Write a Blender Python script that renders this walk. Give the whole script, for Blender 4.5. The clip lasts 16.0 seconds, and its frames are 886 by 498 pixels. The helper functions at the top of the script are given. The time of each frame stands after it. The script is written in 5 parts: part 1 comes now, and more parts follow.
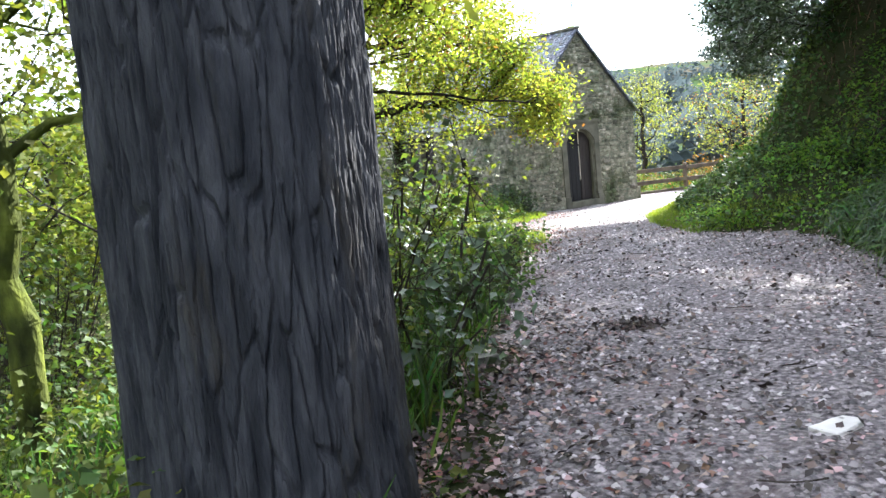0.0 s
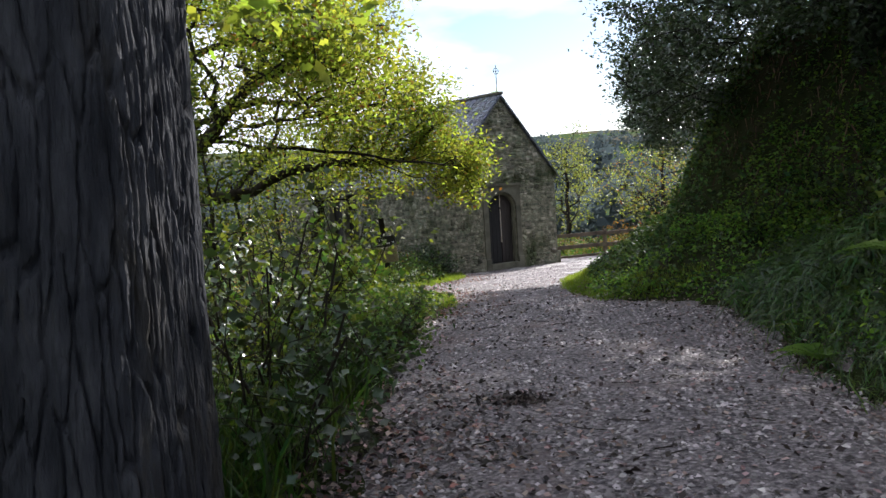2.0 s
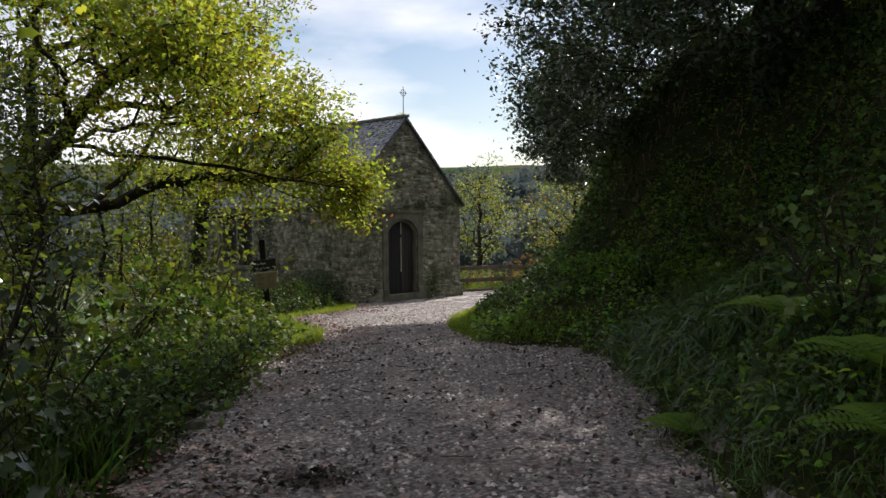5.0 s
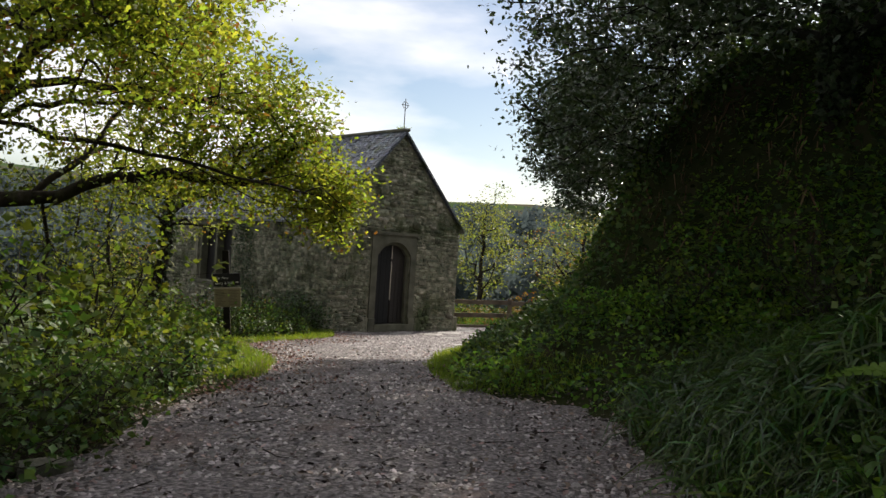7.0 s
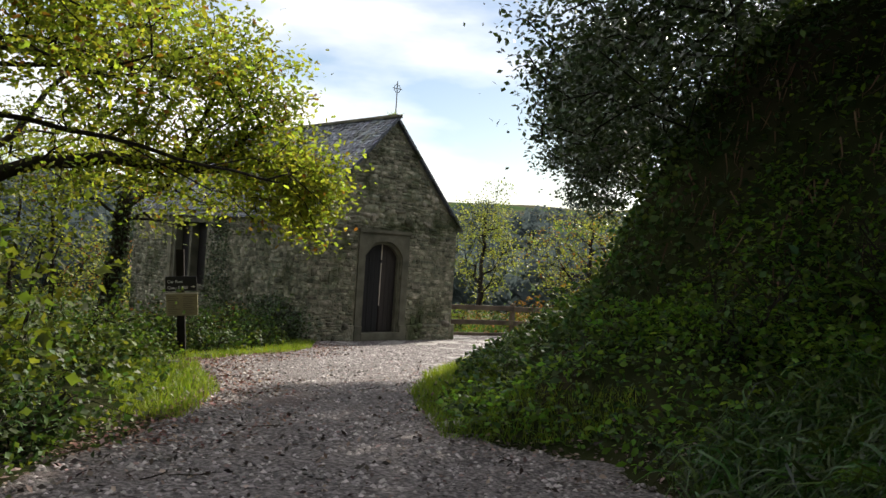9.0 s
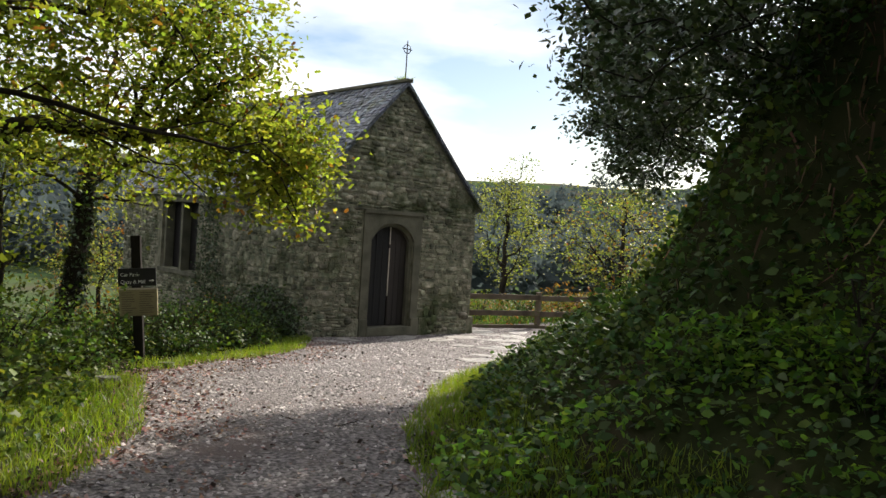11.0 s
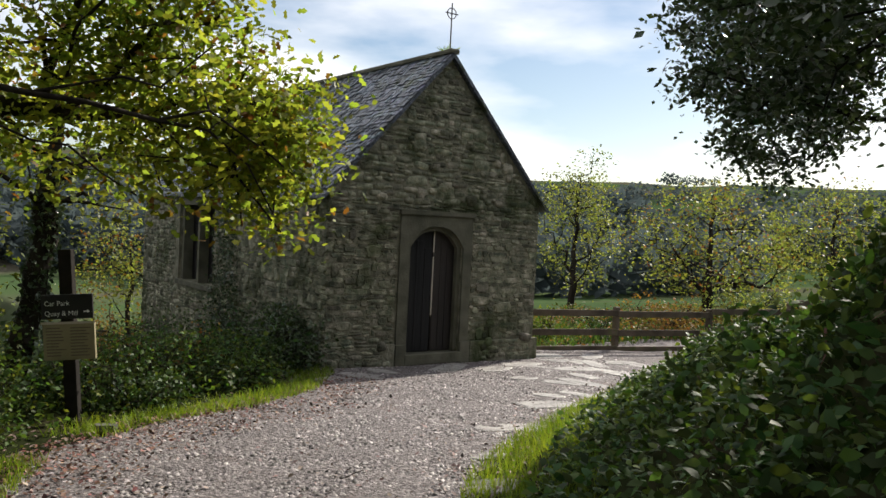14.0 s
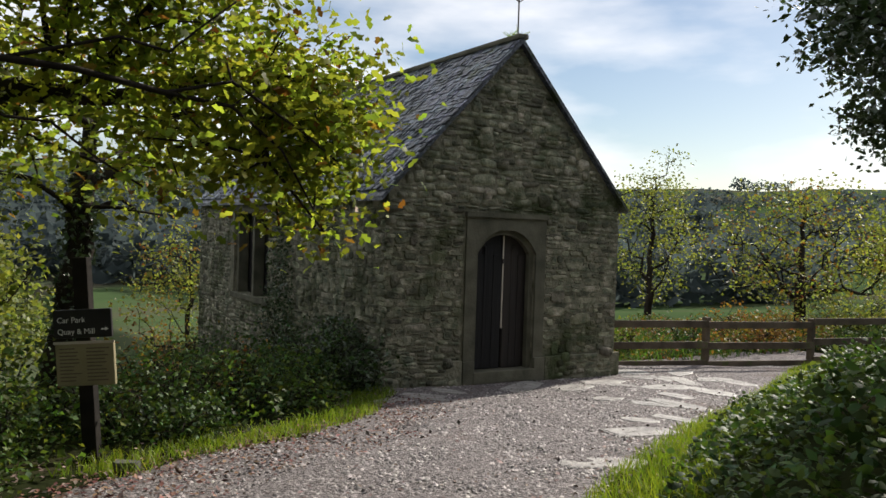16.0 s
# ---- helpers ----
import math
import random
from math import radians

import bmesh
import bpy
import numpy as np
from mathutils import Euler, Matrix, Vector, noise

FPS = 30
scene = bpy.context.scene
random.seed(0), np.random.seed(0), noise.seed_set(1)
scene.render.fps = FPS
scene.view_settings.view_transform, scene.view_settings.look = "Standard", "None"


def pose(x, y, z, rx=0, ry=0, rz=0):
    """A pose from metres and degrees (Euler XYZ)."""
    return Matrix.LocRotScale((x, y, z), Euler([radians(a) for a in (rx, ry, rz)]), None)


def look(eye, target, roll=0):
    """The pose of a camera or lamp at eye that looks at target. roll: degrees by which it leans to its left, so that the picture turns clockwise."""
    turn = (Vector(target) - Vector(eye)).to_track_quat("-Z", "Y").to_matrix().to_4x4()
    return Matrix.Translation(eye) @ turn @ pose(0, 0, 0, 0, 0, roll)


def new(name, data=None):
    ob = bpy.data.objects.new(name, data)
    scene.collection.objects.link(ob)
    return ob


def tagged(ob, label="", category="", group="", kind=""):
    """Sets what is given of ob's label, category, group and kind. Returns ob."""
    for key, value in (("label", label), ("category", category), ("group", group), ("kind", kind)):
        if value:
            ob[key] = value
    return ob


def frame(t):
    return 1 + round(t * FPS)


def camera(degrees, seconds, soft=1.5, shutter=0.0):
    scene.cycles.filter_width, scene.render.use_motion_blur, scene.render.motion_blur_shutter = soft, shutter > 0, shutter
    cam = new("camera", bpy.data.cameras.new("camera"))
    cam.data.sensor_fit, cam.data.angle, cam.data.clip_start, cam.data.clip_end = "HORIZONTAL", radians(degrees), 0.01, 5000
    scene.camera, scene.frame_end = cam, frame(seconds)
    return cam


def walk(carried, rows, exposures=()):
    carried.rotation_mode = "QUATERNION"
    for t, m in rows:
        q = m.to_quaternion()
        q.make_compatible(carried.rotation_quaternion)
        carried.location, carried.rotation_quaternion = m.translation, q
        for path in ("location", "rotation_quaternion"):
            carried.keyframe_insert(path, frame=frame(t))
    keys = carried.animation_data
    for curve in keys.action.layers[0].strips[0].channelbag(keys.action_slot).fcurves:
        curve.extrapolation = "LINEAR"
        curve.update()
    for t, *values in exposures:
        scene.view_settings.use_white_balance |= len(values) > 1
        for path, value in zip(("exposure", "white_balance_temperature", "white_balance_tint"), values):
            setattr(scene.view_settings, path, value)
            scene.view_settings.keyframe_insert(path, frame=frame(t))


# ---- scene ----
cam = camera(57.2, 16.0)
PATH = [
    (0, (-15.155, -16.988, 2.236), (-14.094, -15.316, 1.959), -5.6),
    (0.5, (-15.057, -16.994, 2.237), (-13.955, -15.343, 1.992), -5.2),
    (1, (-14.957, -16.996, 2.234), (-13.813, -15.37, 2.014), -4.9),
    (1.5, (-14.84, -17.005, 2.238), (-13.668, -15.396, 2.042), -4.5),
    (2, (-14.74, -17.014, 2.251), (-13.527, -15.431, 2.101), -3.5),
    (2.5, (-14.677, -17.032, 2.25), (-13.444, -15.462, 2.122), -3.2),
    (3, (-14.605, -17.047, 2.253), (-13.355, -15.49, 2.129), -3.0),
    (3.5, (-14.428, -16.965, 2.223), (-13.139, -15.44, 2.11), -2.2),
    (4, (-14.187, -16.87, 2.225), (-12.854, -15.383, 2.123), -1.1),
    (4.5, (-13.835, -16.767, 2.203), (-12.482, -15.298, 2.104), -0.7),
    (4.7, (-13.705, -16.715, 2.213), (-12.348, -15.249, 2.115), -0.7),
    (6.8, (-12.095, -15.456, 2.015), (-10.746, -13.979, 2.011), 3.6),
    (7, (-11.949, -15.334, 2.003), (-10.601, -13.857, 1.997), 3.6),
    (7.5, (-11.568, -15.014, 2.006), (-10.219, -13.537, 2.001), 3.6),
    (8, (-11.238, -14.64, 1.984), (-9.888, -13.164, 1.977), 3.7),
    (8.5, (-10.851, -14.271, 1.951), (-9.502, -12.796, 1.942), 3.6),
    (8.7, (-10.705, -14.132, 1.963), (-9.356, -12.655, 1.958), 3.7),
    (10.8, (-9.125, -12.611, 2.073), (-7.796, -11.118, 2.032), 4.1),
    (11, (-8.948, -12.458, 2.07), (-7.646, -10.941, 2.01), 3.7),
    (11.5, (-8.587, -12.085, 2.076), (-7.301, -10.555, 2.014), 3.5),
    (12, (-8.302, -11.703, 2.136), (-7.043, -10.15, 2.073), 3.5),
    (12.5, (-7.883, -11.339, 2.17), (-6.68, -9.743, 2.103), 3.0),
    (13, (-7.596, -11.018, 2.157), (-6.411, -9.408, 2.087), 2.9),
    (13.5, (-7.267, -10.723, 2.137), (-6.09, -9.107, 2.068), 2.9),
    (14, (-6.941, -10.389, 2.106), (-5.768, -8.77, 2.04), 2.9),
    (14.5, (-6.699, -10.067, 2.066), (-5.566, -8.419, 2.008), 2.7),
    (15, (-6.451, -9.766, 2.008), (-5.381, -8.077, 1.956), 2.1),
    (15.5, (-6.354, -9.537, 1.996), (-5.306, -7.834, 1.947), 2.0),
    (16, (-6.319, -9.39, 1.995), (-5.279, -7.683, 1.95), 1.9),
]
walk(cam, [(t, look(eye, target, roll)) for t, eye, target, roll in PATH],
     [(0, 2.45, 5950, 14), (0.9, 2.35, 5950, 14), (1.5, 1.65, 6000, 15), (2.2, 0.85, 6100, 17), (3.0, 0.45, 6250, 17), (4.7, 0.42, 6600, 15), (7.0, 0.5, 6850, 13), (11.0, 0.78, 6850, 11), (13.0, 0.62, 6750, 11), (16.0, 0.33, 6650, 11)])

# ---- light ----
SUN_AZ, SUN_EL = (0.95, 0.30), 31.0
sun = new("sun", bpy.data.lights.new("sun", "SUN"))
sun.data.energy, sun.data.angle, sun.data.color = 5.0, radians(0.6), (1.0, 0.95, 0.85)
sun_dir = Vector((SUN_AZ[0], SUN_AZ[1], 0)).normalized() * math.cos(radians(SUN_EL)) + Vector((0, 0, math.sin(radians(SUN_EL))))
sun.rotation_euler = sun_dir.to_track_quat("Z", "Y").to_euler()

world = bpy.data.worlds.new("world")
scene.world = world
world.use_nodes = True
wn, wl = world.node_tree.nodes, world.node_tree.links
wn.clear()
sky = wn.new("ShaderNodeTexSky")
sky.sky_type, sky.sun_disc = "NISHITA", False
sky.dust_density, sky.ozone_density = 0.4, 1.6
sky.sun_elevation, sky.sun_rotation = radians(SUN_EL), math.atan2(SUN_AZ[0], SUN_AZ[1])
tc = wn.new("ShaderNodeTexCoord")
stretch = wn.new("ShaderNodeMapping")
stretch.inputs["Scale"].default_value = (1.2, 1.2, 4.0)
clouds = wn.new("ShaderNodeTexNoise")
clouds.inputs["Scale"].default_value, clouds.inputs["Detail"].default_value = 1.6, 7.0
ramp = wn.new("ShaderNodeValToRGB")
ramp.color_ramp.elements[0].position, ramp.color_ramp.elements[1].position = 0.40, 0.60
cloud_mix = wn.new("ShaderNodeMixRGB")
cloud_mix.inputs[2].default_value = (12.4, 12.5, 12.8, 1)
wbg, wout = wn.new("ShaderNodeBackground"), wn.new("ShaderNodeOutputWorld")
wbg.inputs["Strength"].default_value = 0.078
wl.new(tc.outputs["Generated"], stretch.inputs["Vector"])
wl.new(stretch.outputs[0], clouds.inputs["Vector"])
wl.new(clouds.outputs["Fac"], ramp.inputs[0])
wl.new(ramp.outputs[0], cloud_mix.inputs[0])
wl.new(sky.outputs[0], cloud_mix.inputs[1])
wl.new(cloud_mix.outputs[0], wbg.inputs["Color"])
wl.new(wbg.outputs[0], wout.inputs["Surface"])


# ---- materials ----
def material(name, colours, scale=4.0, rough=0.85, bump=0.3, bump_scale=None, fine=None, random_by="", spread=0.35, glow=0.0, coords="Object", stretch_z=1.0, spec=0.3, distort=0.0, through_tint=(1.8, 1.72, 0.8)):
    """colours: dark to light, mixed by noise; fine: a second, darker or lighter, colour in small specks;
    random_by: "island" or "object" varies value and hue piece by piece; glow: share of light let through (leaves)."""
    m = bpy.data.materials.new(name)
    m.use_nodes = True
    n, l = m.node_tree.nodes, m.node_tree.links
    bsdf, out = n["Principled BSDF"], n["Material Output"]
    co = n.new("ShaderNodeTexCoord")
    mp = n.new("ShaderNodeMapping")
    mp.inputs["Scale"].default_value = (1, 1, stretch_z)
    l.new(n.new("ShaderNodeNewGeometry").outputs["Position"] if coords == "World" else co.outputs[coords], mp.inputs[0])
    tex = n.new("ShaderNodeTexNoise")
    tex.inputs["Scale"].default_value, tex.inputs["Detail"].default_value, tex.inputs["Distortion"].default_value = scale, 6, distort
    l.new(mp.outputs[0], tex.inputs["Vector"])
    r = n.new("ShaderNodeValToRGB")
    els = r.color_ramp.elements
    while len(els) < len(colours):
        els.new(0.5)
    for i, c in enumerate(colours):
        els[i].position = 0.32 + 0.36 * i / max(1, len(colours) - 1)
        els[i].color = (*c, 1)
    l.new(tex.outputs["Fac"], r.inputs[0])
    colour = r.outputs[0]
    if fine:
        t2 = n.new("ShaderNodeTexNoise")
        t2.inputs["Scale"].default_value, t2.inputs["Detail"].default_value, t2.inputs["Roughness"].default_value = fine[1], 6, 0.65
        l.new(mp.outputs[0], t2.inputs["Vector"])
        r2 = n.new("ShaderNodeValToRGB")
        r2.color_ramp.elements[0].position, r2.color_ramp.elements[1].position = fine[2], fine[2] + 0.12
        l.new(t2.outputs["Fac"], r2.inputs[0])
        mx = n.new("ShaderNodeMixRGB")
        l.new(r2.outputs[0], mx.inputs[0])
        l.new(colour, mx.inputs[1])
        mx.inputs[2].default_value = (*fine[0], 1)
        colour = mx.outputs[0]
    if random_by:
        if random_by == "island":
            rnd = n.new("ShaderNodeNewGeometry").outputs["Random Per Island"]
        else:
            rnd = n.new("ShaderNodeObjectInfo").outputs["Random"]
        hs = n.new("ShaderNodeHueSaturation")
        for key, lo, hi in (("Value", 1 - spread, 1 + spread), ("Hue", 0.5 - spread * 0.07, 0.5 + spread * 0.05)):
            mr = n.new("ShaderNodeMapRange")
            mr.inputs["To Min"].default_value, mr.inputs["To Max"].default_value = lo, hi
            if key == "Hue":
                w = n.new("ShaderNodeMath")
                w.operation = "FRACT"
                w2 = n.new("ShaderNodeMath")
                w2.operation = "MULTIPLY"
                w2.inputs[1].default_value = 7.31
                l.new(rnd, w2.inputs[0])
                l.new(w2.outputs[0], w.inputs[0])
                l.new(w.outputs[0], mr.inputs["Value"])
            else:
                l.new(rnd, mr.inputs["Value"])
            l.new(mr.outputs[0], hs.inputs[key])
        l.new(colour, hs.inputs["Color"])
        colour = hs.outputs[0]
    l.new(colour, bsdf.inputs["Base Color"])
    bsdf.inputs["Roughness"].default_value = rough
    bsdf.inputs["Specular IOR Level"].default_value = spec
    if bump:
        tb = n.new("ShaderNodeTexNoise")
        tb.inputs["Scale"].default_value, tb.inputs["Detail"].default_value = bump_scale or scale * 4, 5
        l.new(mp.outputs[0], tb.inputs["Vector"])
        b = n.new("ShaderNodeBump")
        b.inputs["Strength"].default_value, b.inputs["Distance"].default_value = bump, 0.03
        l.new(tb.outputs["Fac"], b.inputs["Height"])
        l.new(b.outputs[0], bsdf.inputs["Normal"])
    if glow:
        tr = n.new("ShaderNodeBsdfTranslucent")
        ms = n.new("ShaderNodeMixShader")
        ms.inputs[0].default_value = glow
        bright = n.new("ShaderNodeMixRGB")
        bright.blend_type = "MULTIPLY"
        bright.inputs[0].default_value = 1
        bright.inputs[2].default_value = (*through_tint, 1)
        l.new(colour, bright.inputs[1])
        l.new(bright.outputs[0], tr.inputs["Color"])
        l.new(bsdf.outputs[0], ms.inputs[1])
        l.new(tr.outputs[0], ms.inputs[2])
        l.new(ms.outputs[0], out.inputs["Surface"])
    return m


M_GRAVEL = material("gravel", [(0.05, 0.042, 0.042), (0.15, 0.132, 0.132), (0.32, 0.285, 0.28)], 30, 0.9, 1.0, 45, fine=((0.13, 0.10, 0.095), 1.1, 0.56))
M_PEBBLE = material("pebble", [(0.12, 0.107, 0.105), (0.36, 0.325, 0.315)], 6, 0.62, 0, random_by="island", spread=0.8, spec=0.5)
M_SOIL = material("soil", [(0.018, 0.022, 0.010), (0.028, 0.034, 0.014), (0.045, 0.038, 0.024)], 1.3, 1.0, 0.6, 12, spec=0.0)
M_MEADOW = material("meadow", [(0.04, 0.055, 0.032), (0.055, 0.09, 0.036), (0.085, 0.075, 0.055), (0.045, 0.08, 0.034)], 0.012, 1.0, 0, fine=((0.04, 0.05, 0.025), 0.03, 0.55), distort=1.0, spec=0.0)
STONE_TONES = [(0.075, 0.085, 0.058), (0.175, 0.175, 0.122), (0.33, 0.31, 0.235)]
MOSS = ((0.055, 0.066, 0.030), 1.1, 0.51)
M_STONE = material("wall stone", STONE_TONES, 7, 0.9, 0.8, 30, fine=MOSS, random_by="object", spread=0.48, coords="World")
M_STONE_J = material("wall stone joined", STONE_TONES, 7, 0.9, 0.8, 30, fine=MOSS, random_by="island", spread=0.48, coords="World")
M_MORTAR = material("mortar", [(0.11, 0.11, 0.075), (0.25, 0.235, 0.175)], 6, 0.95, 0.9, 24, fine=MOSS, coords="World")
M_DRESSED = material("dressed stone", [(0.068, 0.068, 0.048), (0.14, 0.133, 0.098)], 3, 0.9, 0.3, 25)
SLATE_TONES = [(0.018, 0.022, 0.034), (0.07, 0.082, 0.115), (0.18, 0.20, 0.24)]
ROOF_MOSS = ((0.035, 0.05, 0.015), 2.2, 0.53)
M_SLATE = material("slate", SLATE_TONES, 18, 0.33, 0.6, 30, fine=ROOF_MOSS, random_by="object", spread=0.85, spec=0.5, coords="World")
M_SLATE_J = material("slate joined", SLATE_TONES, 18, 0.33, 0.6, 30, fine=ROOF_MOSS, random_by="island", spread=0.85, spec=0.5, coords="World")
# darker tone, for the left door leaf only
M_DOOR_DARK = material("near-black door wood", [(0.007, 0.007, 0.008), (0.016, 0.015, 0.015)], 3, 0.7, 0.4, 20, stretch_z=0.1)
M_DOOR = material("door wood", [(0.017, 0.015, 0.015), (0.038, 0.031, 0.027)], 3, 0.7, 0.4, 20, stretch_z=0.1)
M_LITTER_RED = material("reddish fallen leaf", [(0.10, 0.045, 0.03), (0.24, 0.13, 0.09)], 5, 0.7, 0, random_by="island", spread=0.6)
M_LITTER_DARK = material("wet dark leaf", [(0.02, 0.015, 0.012), (0.06, 0.045, 0.035)], 5, 0.6, 0, random_by="island", spread=0.6)
M_FERN = material("fern", [(0.06, 0.12, 0.02), (0.10, 0.17, 0.03)], 4, 0.8, 0, glow=0.3, spec=0.05)
# notice edge wood; on the door its pale tone is the slit of light
M_PALE = material("pale wood and door slit light", [(0.45, 0.4, 0.33), (0.55, 0.5, 0.42)], 5, 0.8, 0.1)
M_IRON = material("iron", [(0.03, 0.03, 0.03), (0.06, 0.045, 0.04)], 8, 0.6, 0.2)
M_RAIL = material("weathered rail", [(0.06, 0.046, 0.034), (0.135, 0.105, 0.078)], 3, 0.85, 0.4, 18, fine=((0.08, 0.10, 0.03), 4, 0.58))
M_POST = material("dark post", [(0.012, 0.011, 0.010), (0.028, 0.024, 0.02)], 4, 0.9, 0.3, spec=0.1)
M_BOARD = material("black board", [(0.012, 0.011, 0.012), (0.022, 0.02, 0.02)], 4, 0.5, 0.05)
M_NOTICE = material("tan notice", [(0.17, 0.155, 0.085), (0.30, 0.26, 0.15)], 3, 0.7, 0.05)
M_WHITE = material("white lettering", [(0.7, 0.7, 0.68), (0.8, 0.8, 0.78)], 3, 0.7, 0)
M_INK = material("notice print", [(0.10, 0.08, 0.05), (0.13, 0.1, 0.07)], 3, 0.7, 0)
M_SLAB = material("paving slab", [(0.17, 0.16, 0.148), (0.35, 0.33, 0.31)], 6, 0.55, 0.7, 24, random_by="object", spread=0.2, spec=0.5)
M_BARK = material("bark", [(0.018, 0.015, 0.012), (0.045, 0.038, 0.03)], 6, 0.95, 0.9, 16, stretch_z=0.25, fine=((0.045, 0.055, 0.02), 2.5, 0.60), spec=0.08)
M_BARK_BIG = material("furrowed bark", [(0.015, 0.017, 0.021), (0.036, 0.039, 0.045), (0.066, 0.069, 0.075)], 14, 0.95, 0.8, 60, stretch_z=0.22, fine=((0.045, 0.04, 0.03), 3.0, 0.56))
M_BARK_DARK = material("dark smooth bark", [(0.012, 0.012, 0.010), (0.028, 0.027, 0.021)], 6, 0.95, 0.5, 16, stretch_z=0.3)
M_BARK_MOSS = material("mossy bark", [(0.025, 0.028, 0.014), (0.07, 0.085, 0.022), (0.17, 0.20, 0.035)], 5, 0.95, 1.0, 26, stretch_z=0.5, spec=0.05)
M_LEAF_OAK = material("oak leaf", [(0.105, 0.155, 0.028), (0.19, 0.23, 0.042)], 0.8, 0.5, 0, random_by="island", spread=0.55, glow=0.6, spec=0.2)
M_LEAF_BROWN = material("turning leaf", [(0.13, 0.065, 0.018), (0.22, 0.13, 0.03)], 2, 0.6, 0, random_by="island", spread=0.4, glow=0.35)
M_LEAF_DARK = material("evergreen leaf", [(0.026, 0.05, 0.022), (0.055, 0.09, 0.04)], 2, 0.32, 0, random_by="island", spread=0.45, glow=0.12, spec=0.5)
M_LEAF_MID = material("bramble leaf", [(0.036, 0.078, 0.018), (0.078, 0.128, 0.03)], 1.5, 0.6, 0, random_by="island", spread=0.6, glow=0.32, spec=0.28)
M_LEAF_PALE = material("orchard leaf", [(0.10, 0.135, 0.036), (0.17, 0.195, 0.055)], 0.8, 0.5, 0, random_by="island", spread=0.45, glow=0.45)
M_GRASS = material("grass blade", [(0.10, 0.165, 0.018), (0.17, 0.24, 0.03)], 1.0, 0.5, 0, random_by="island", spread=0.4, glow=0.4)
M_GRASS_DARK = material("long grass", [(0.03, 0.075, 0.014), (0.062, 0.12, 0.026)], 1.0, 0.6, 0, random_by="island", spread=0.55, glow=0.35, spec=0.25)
M_GRASS_BANK = material("bank grass", [(0.022, 0.06, 0.012), (0.055, 0.105, 0.022)], 1.0, 0.4, 0, random_by="island", spread=0.7, glow=0.35, spec=0.35)
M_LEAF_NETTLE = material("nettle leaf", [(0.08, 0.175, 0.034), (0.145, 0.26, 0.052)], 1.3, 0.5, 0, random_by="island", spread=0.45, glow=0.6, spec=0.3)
M_LITTER = material("fallen leaf", [(0.11, 0.07, 0.055), (0.32, 0.24, 0.21)], 5, 0.7, 0, random_by="island", spread=0.6)
M_LEAF_FRESH = material("fresh leaf", [(0.048, 0.075, 0.015), (0.098, 0.13, 0.026)], 1.2, 0.6, 0, random_by="island", spread=0.55, glow=0.42, spec=0.15)
M_LEAF_DEEP = material("deep green leaf", [(0.024, 0.058, 0.016), (0.052, 0.095, 0.028)], 1.5, 0.62, 0, random_by="island", spread=0.6, glow=0.2, spec=0.25)
M_LEAF_RUSTY = material("rusty leaf", [(0.09, 0.10, 0.02), (0.20, 0.09, 0.03)], 3, 0.6, 0, random_by="island", spread=0.5, glow=0.35)
M_WHITE_STONE = material("whitish stone", [(0.5, 0.48, 0.44), (0.62, 0.6, 0.56)], 9, 0.8, 0.3)
M_ROOT = material("dry roots", [(0.10, 0.055, 0.035), (0.21, 0.135, 0.085)], 5, 0.9, 0, random_by="island", spread=0.5)
M_DARK_STONE = material("dark stone", [(0.06, 0.06, 0.05), (0.12, 0.12, 0.09)], 8, 0.9, 0.5)
# blue-grey, low in contrast: distance haze is mixed into the leaf colour
M_WOODS_HAZED = material("distant woods tinted for haze", [(0.055, 0.075, 0.078), (0.085, 0.108, 0.105)], 0.05, 0.95, 0, random_by="island", spread=0.06, glow=0.5, through_tint=(1, 1, 1))


# ---- helpers of this scene ----
rng = np.random.default_rng(7)


def part(name, bm, mat, parent=None, label="", smooth=False):
    me = bpy.data.meshes.new(name)
    bm.to_mesh(me)
    bm.free()
    me.materials.append(mat)
    if smooth:
        me.shade_smooth()
    ob = new(name, me)
    ob.parent = parent
    return tagged(ob, label)


def arrays(name, verts, faces, mat, parent=None, label="", smooth=False, kind=""):
    """One mesh from arrays: faces is an n by 3 or n by 4 array of indices."""
    verts, faces = np.asarray(verts, dtype=np.float32), np.asarray(faces, dtype=np.int32)
    me = bpy.data.meshes.new(name)
    me.vertices.add(len(verts))
    me.vertices.foreach_set("co", verts.ravel())
    k = faces.shape[1]
    me.loops.add(faces.size)
    me.loops.foreach_set("vertex_index", faces.ravel())
    me.polygons.add(len(faces))
    me.polygons.foreach_set("loop_start", np.arange(0, faces.size, k, dtype=np.int32))
    me.update(calc_edges=True)
    me.materials.append(mat)
    if smooth:
        me.shade_smooth()
    ob = new(name, me)
    ob.parent = parent
    return tagged(ob, label, kind=kind)


def empty(name, label="", category="", group="", at=(0, 0, 0), turn=0.0, kind=""):
    ob = new(name)
    ob.matrix_basis = pose(*at, 0, 0, turn)
    return tagged(ob, label, category, group, kind)


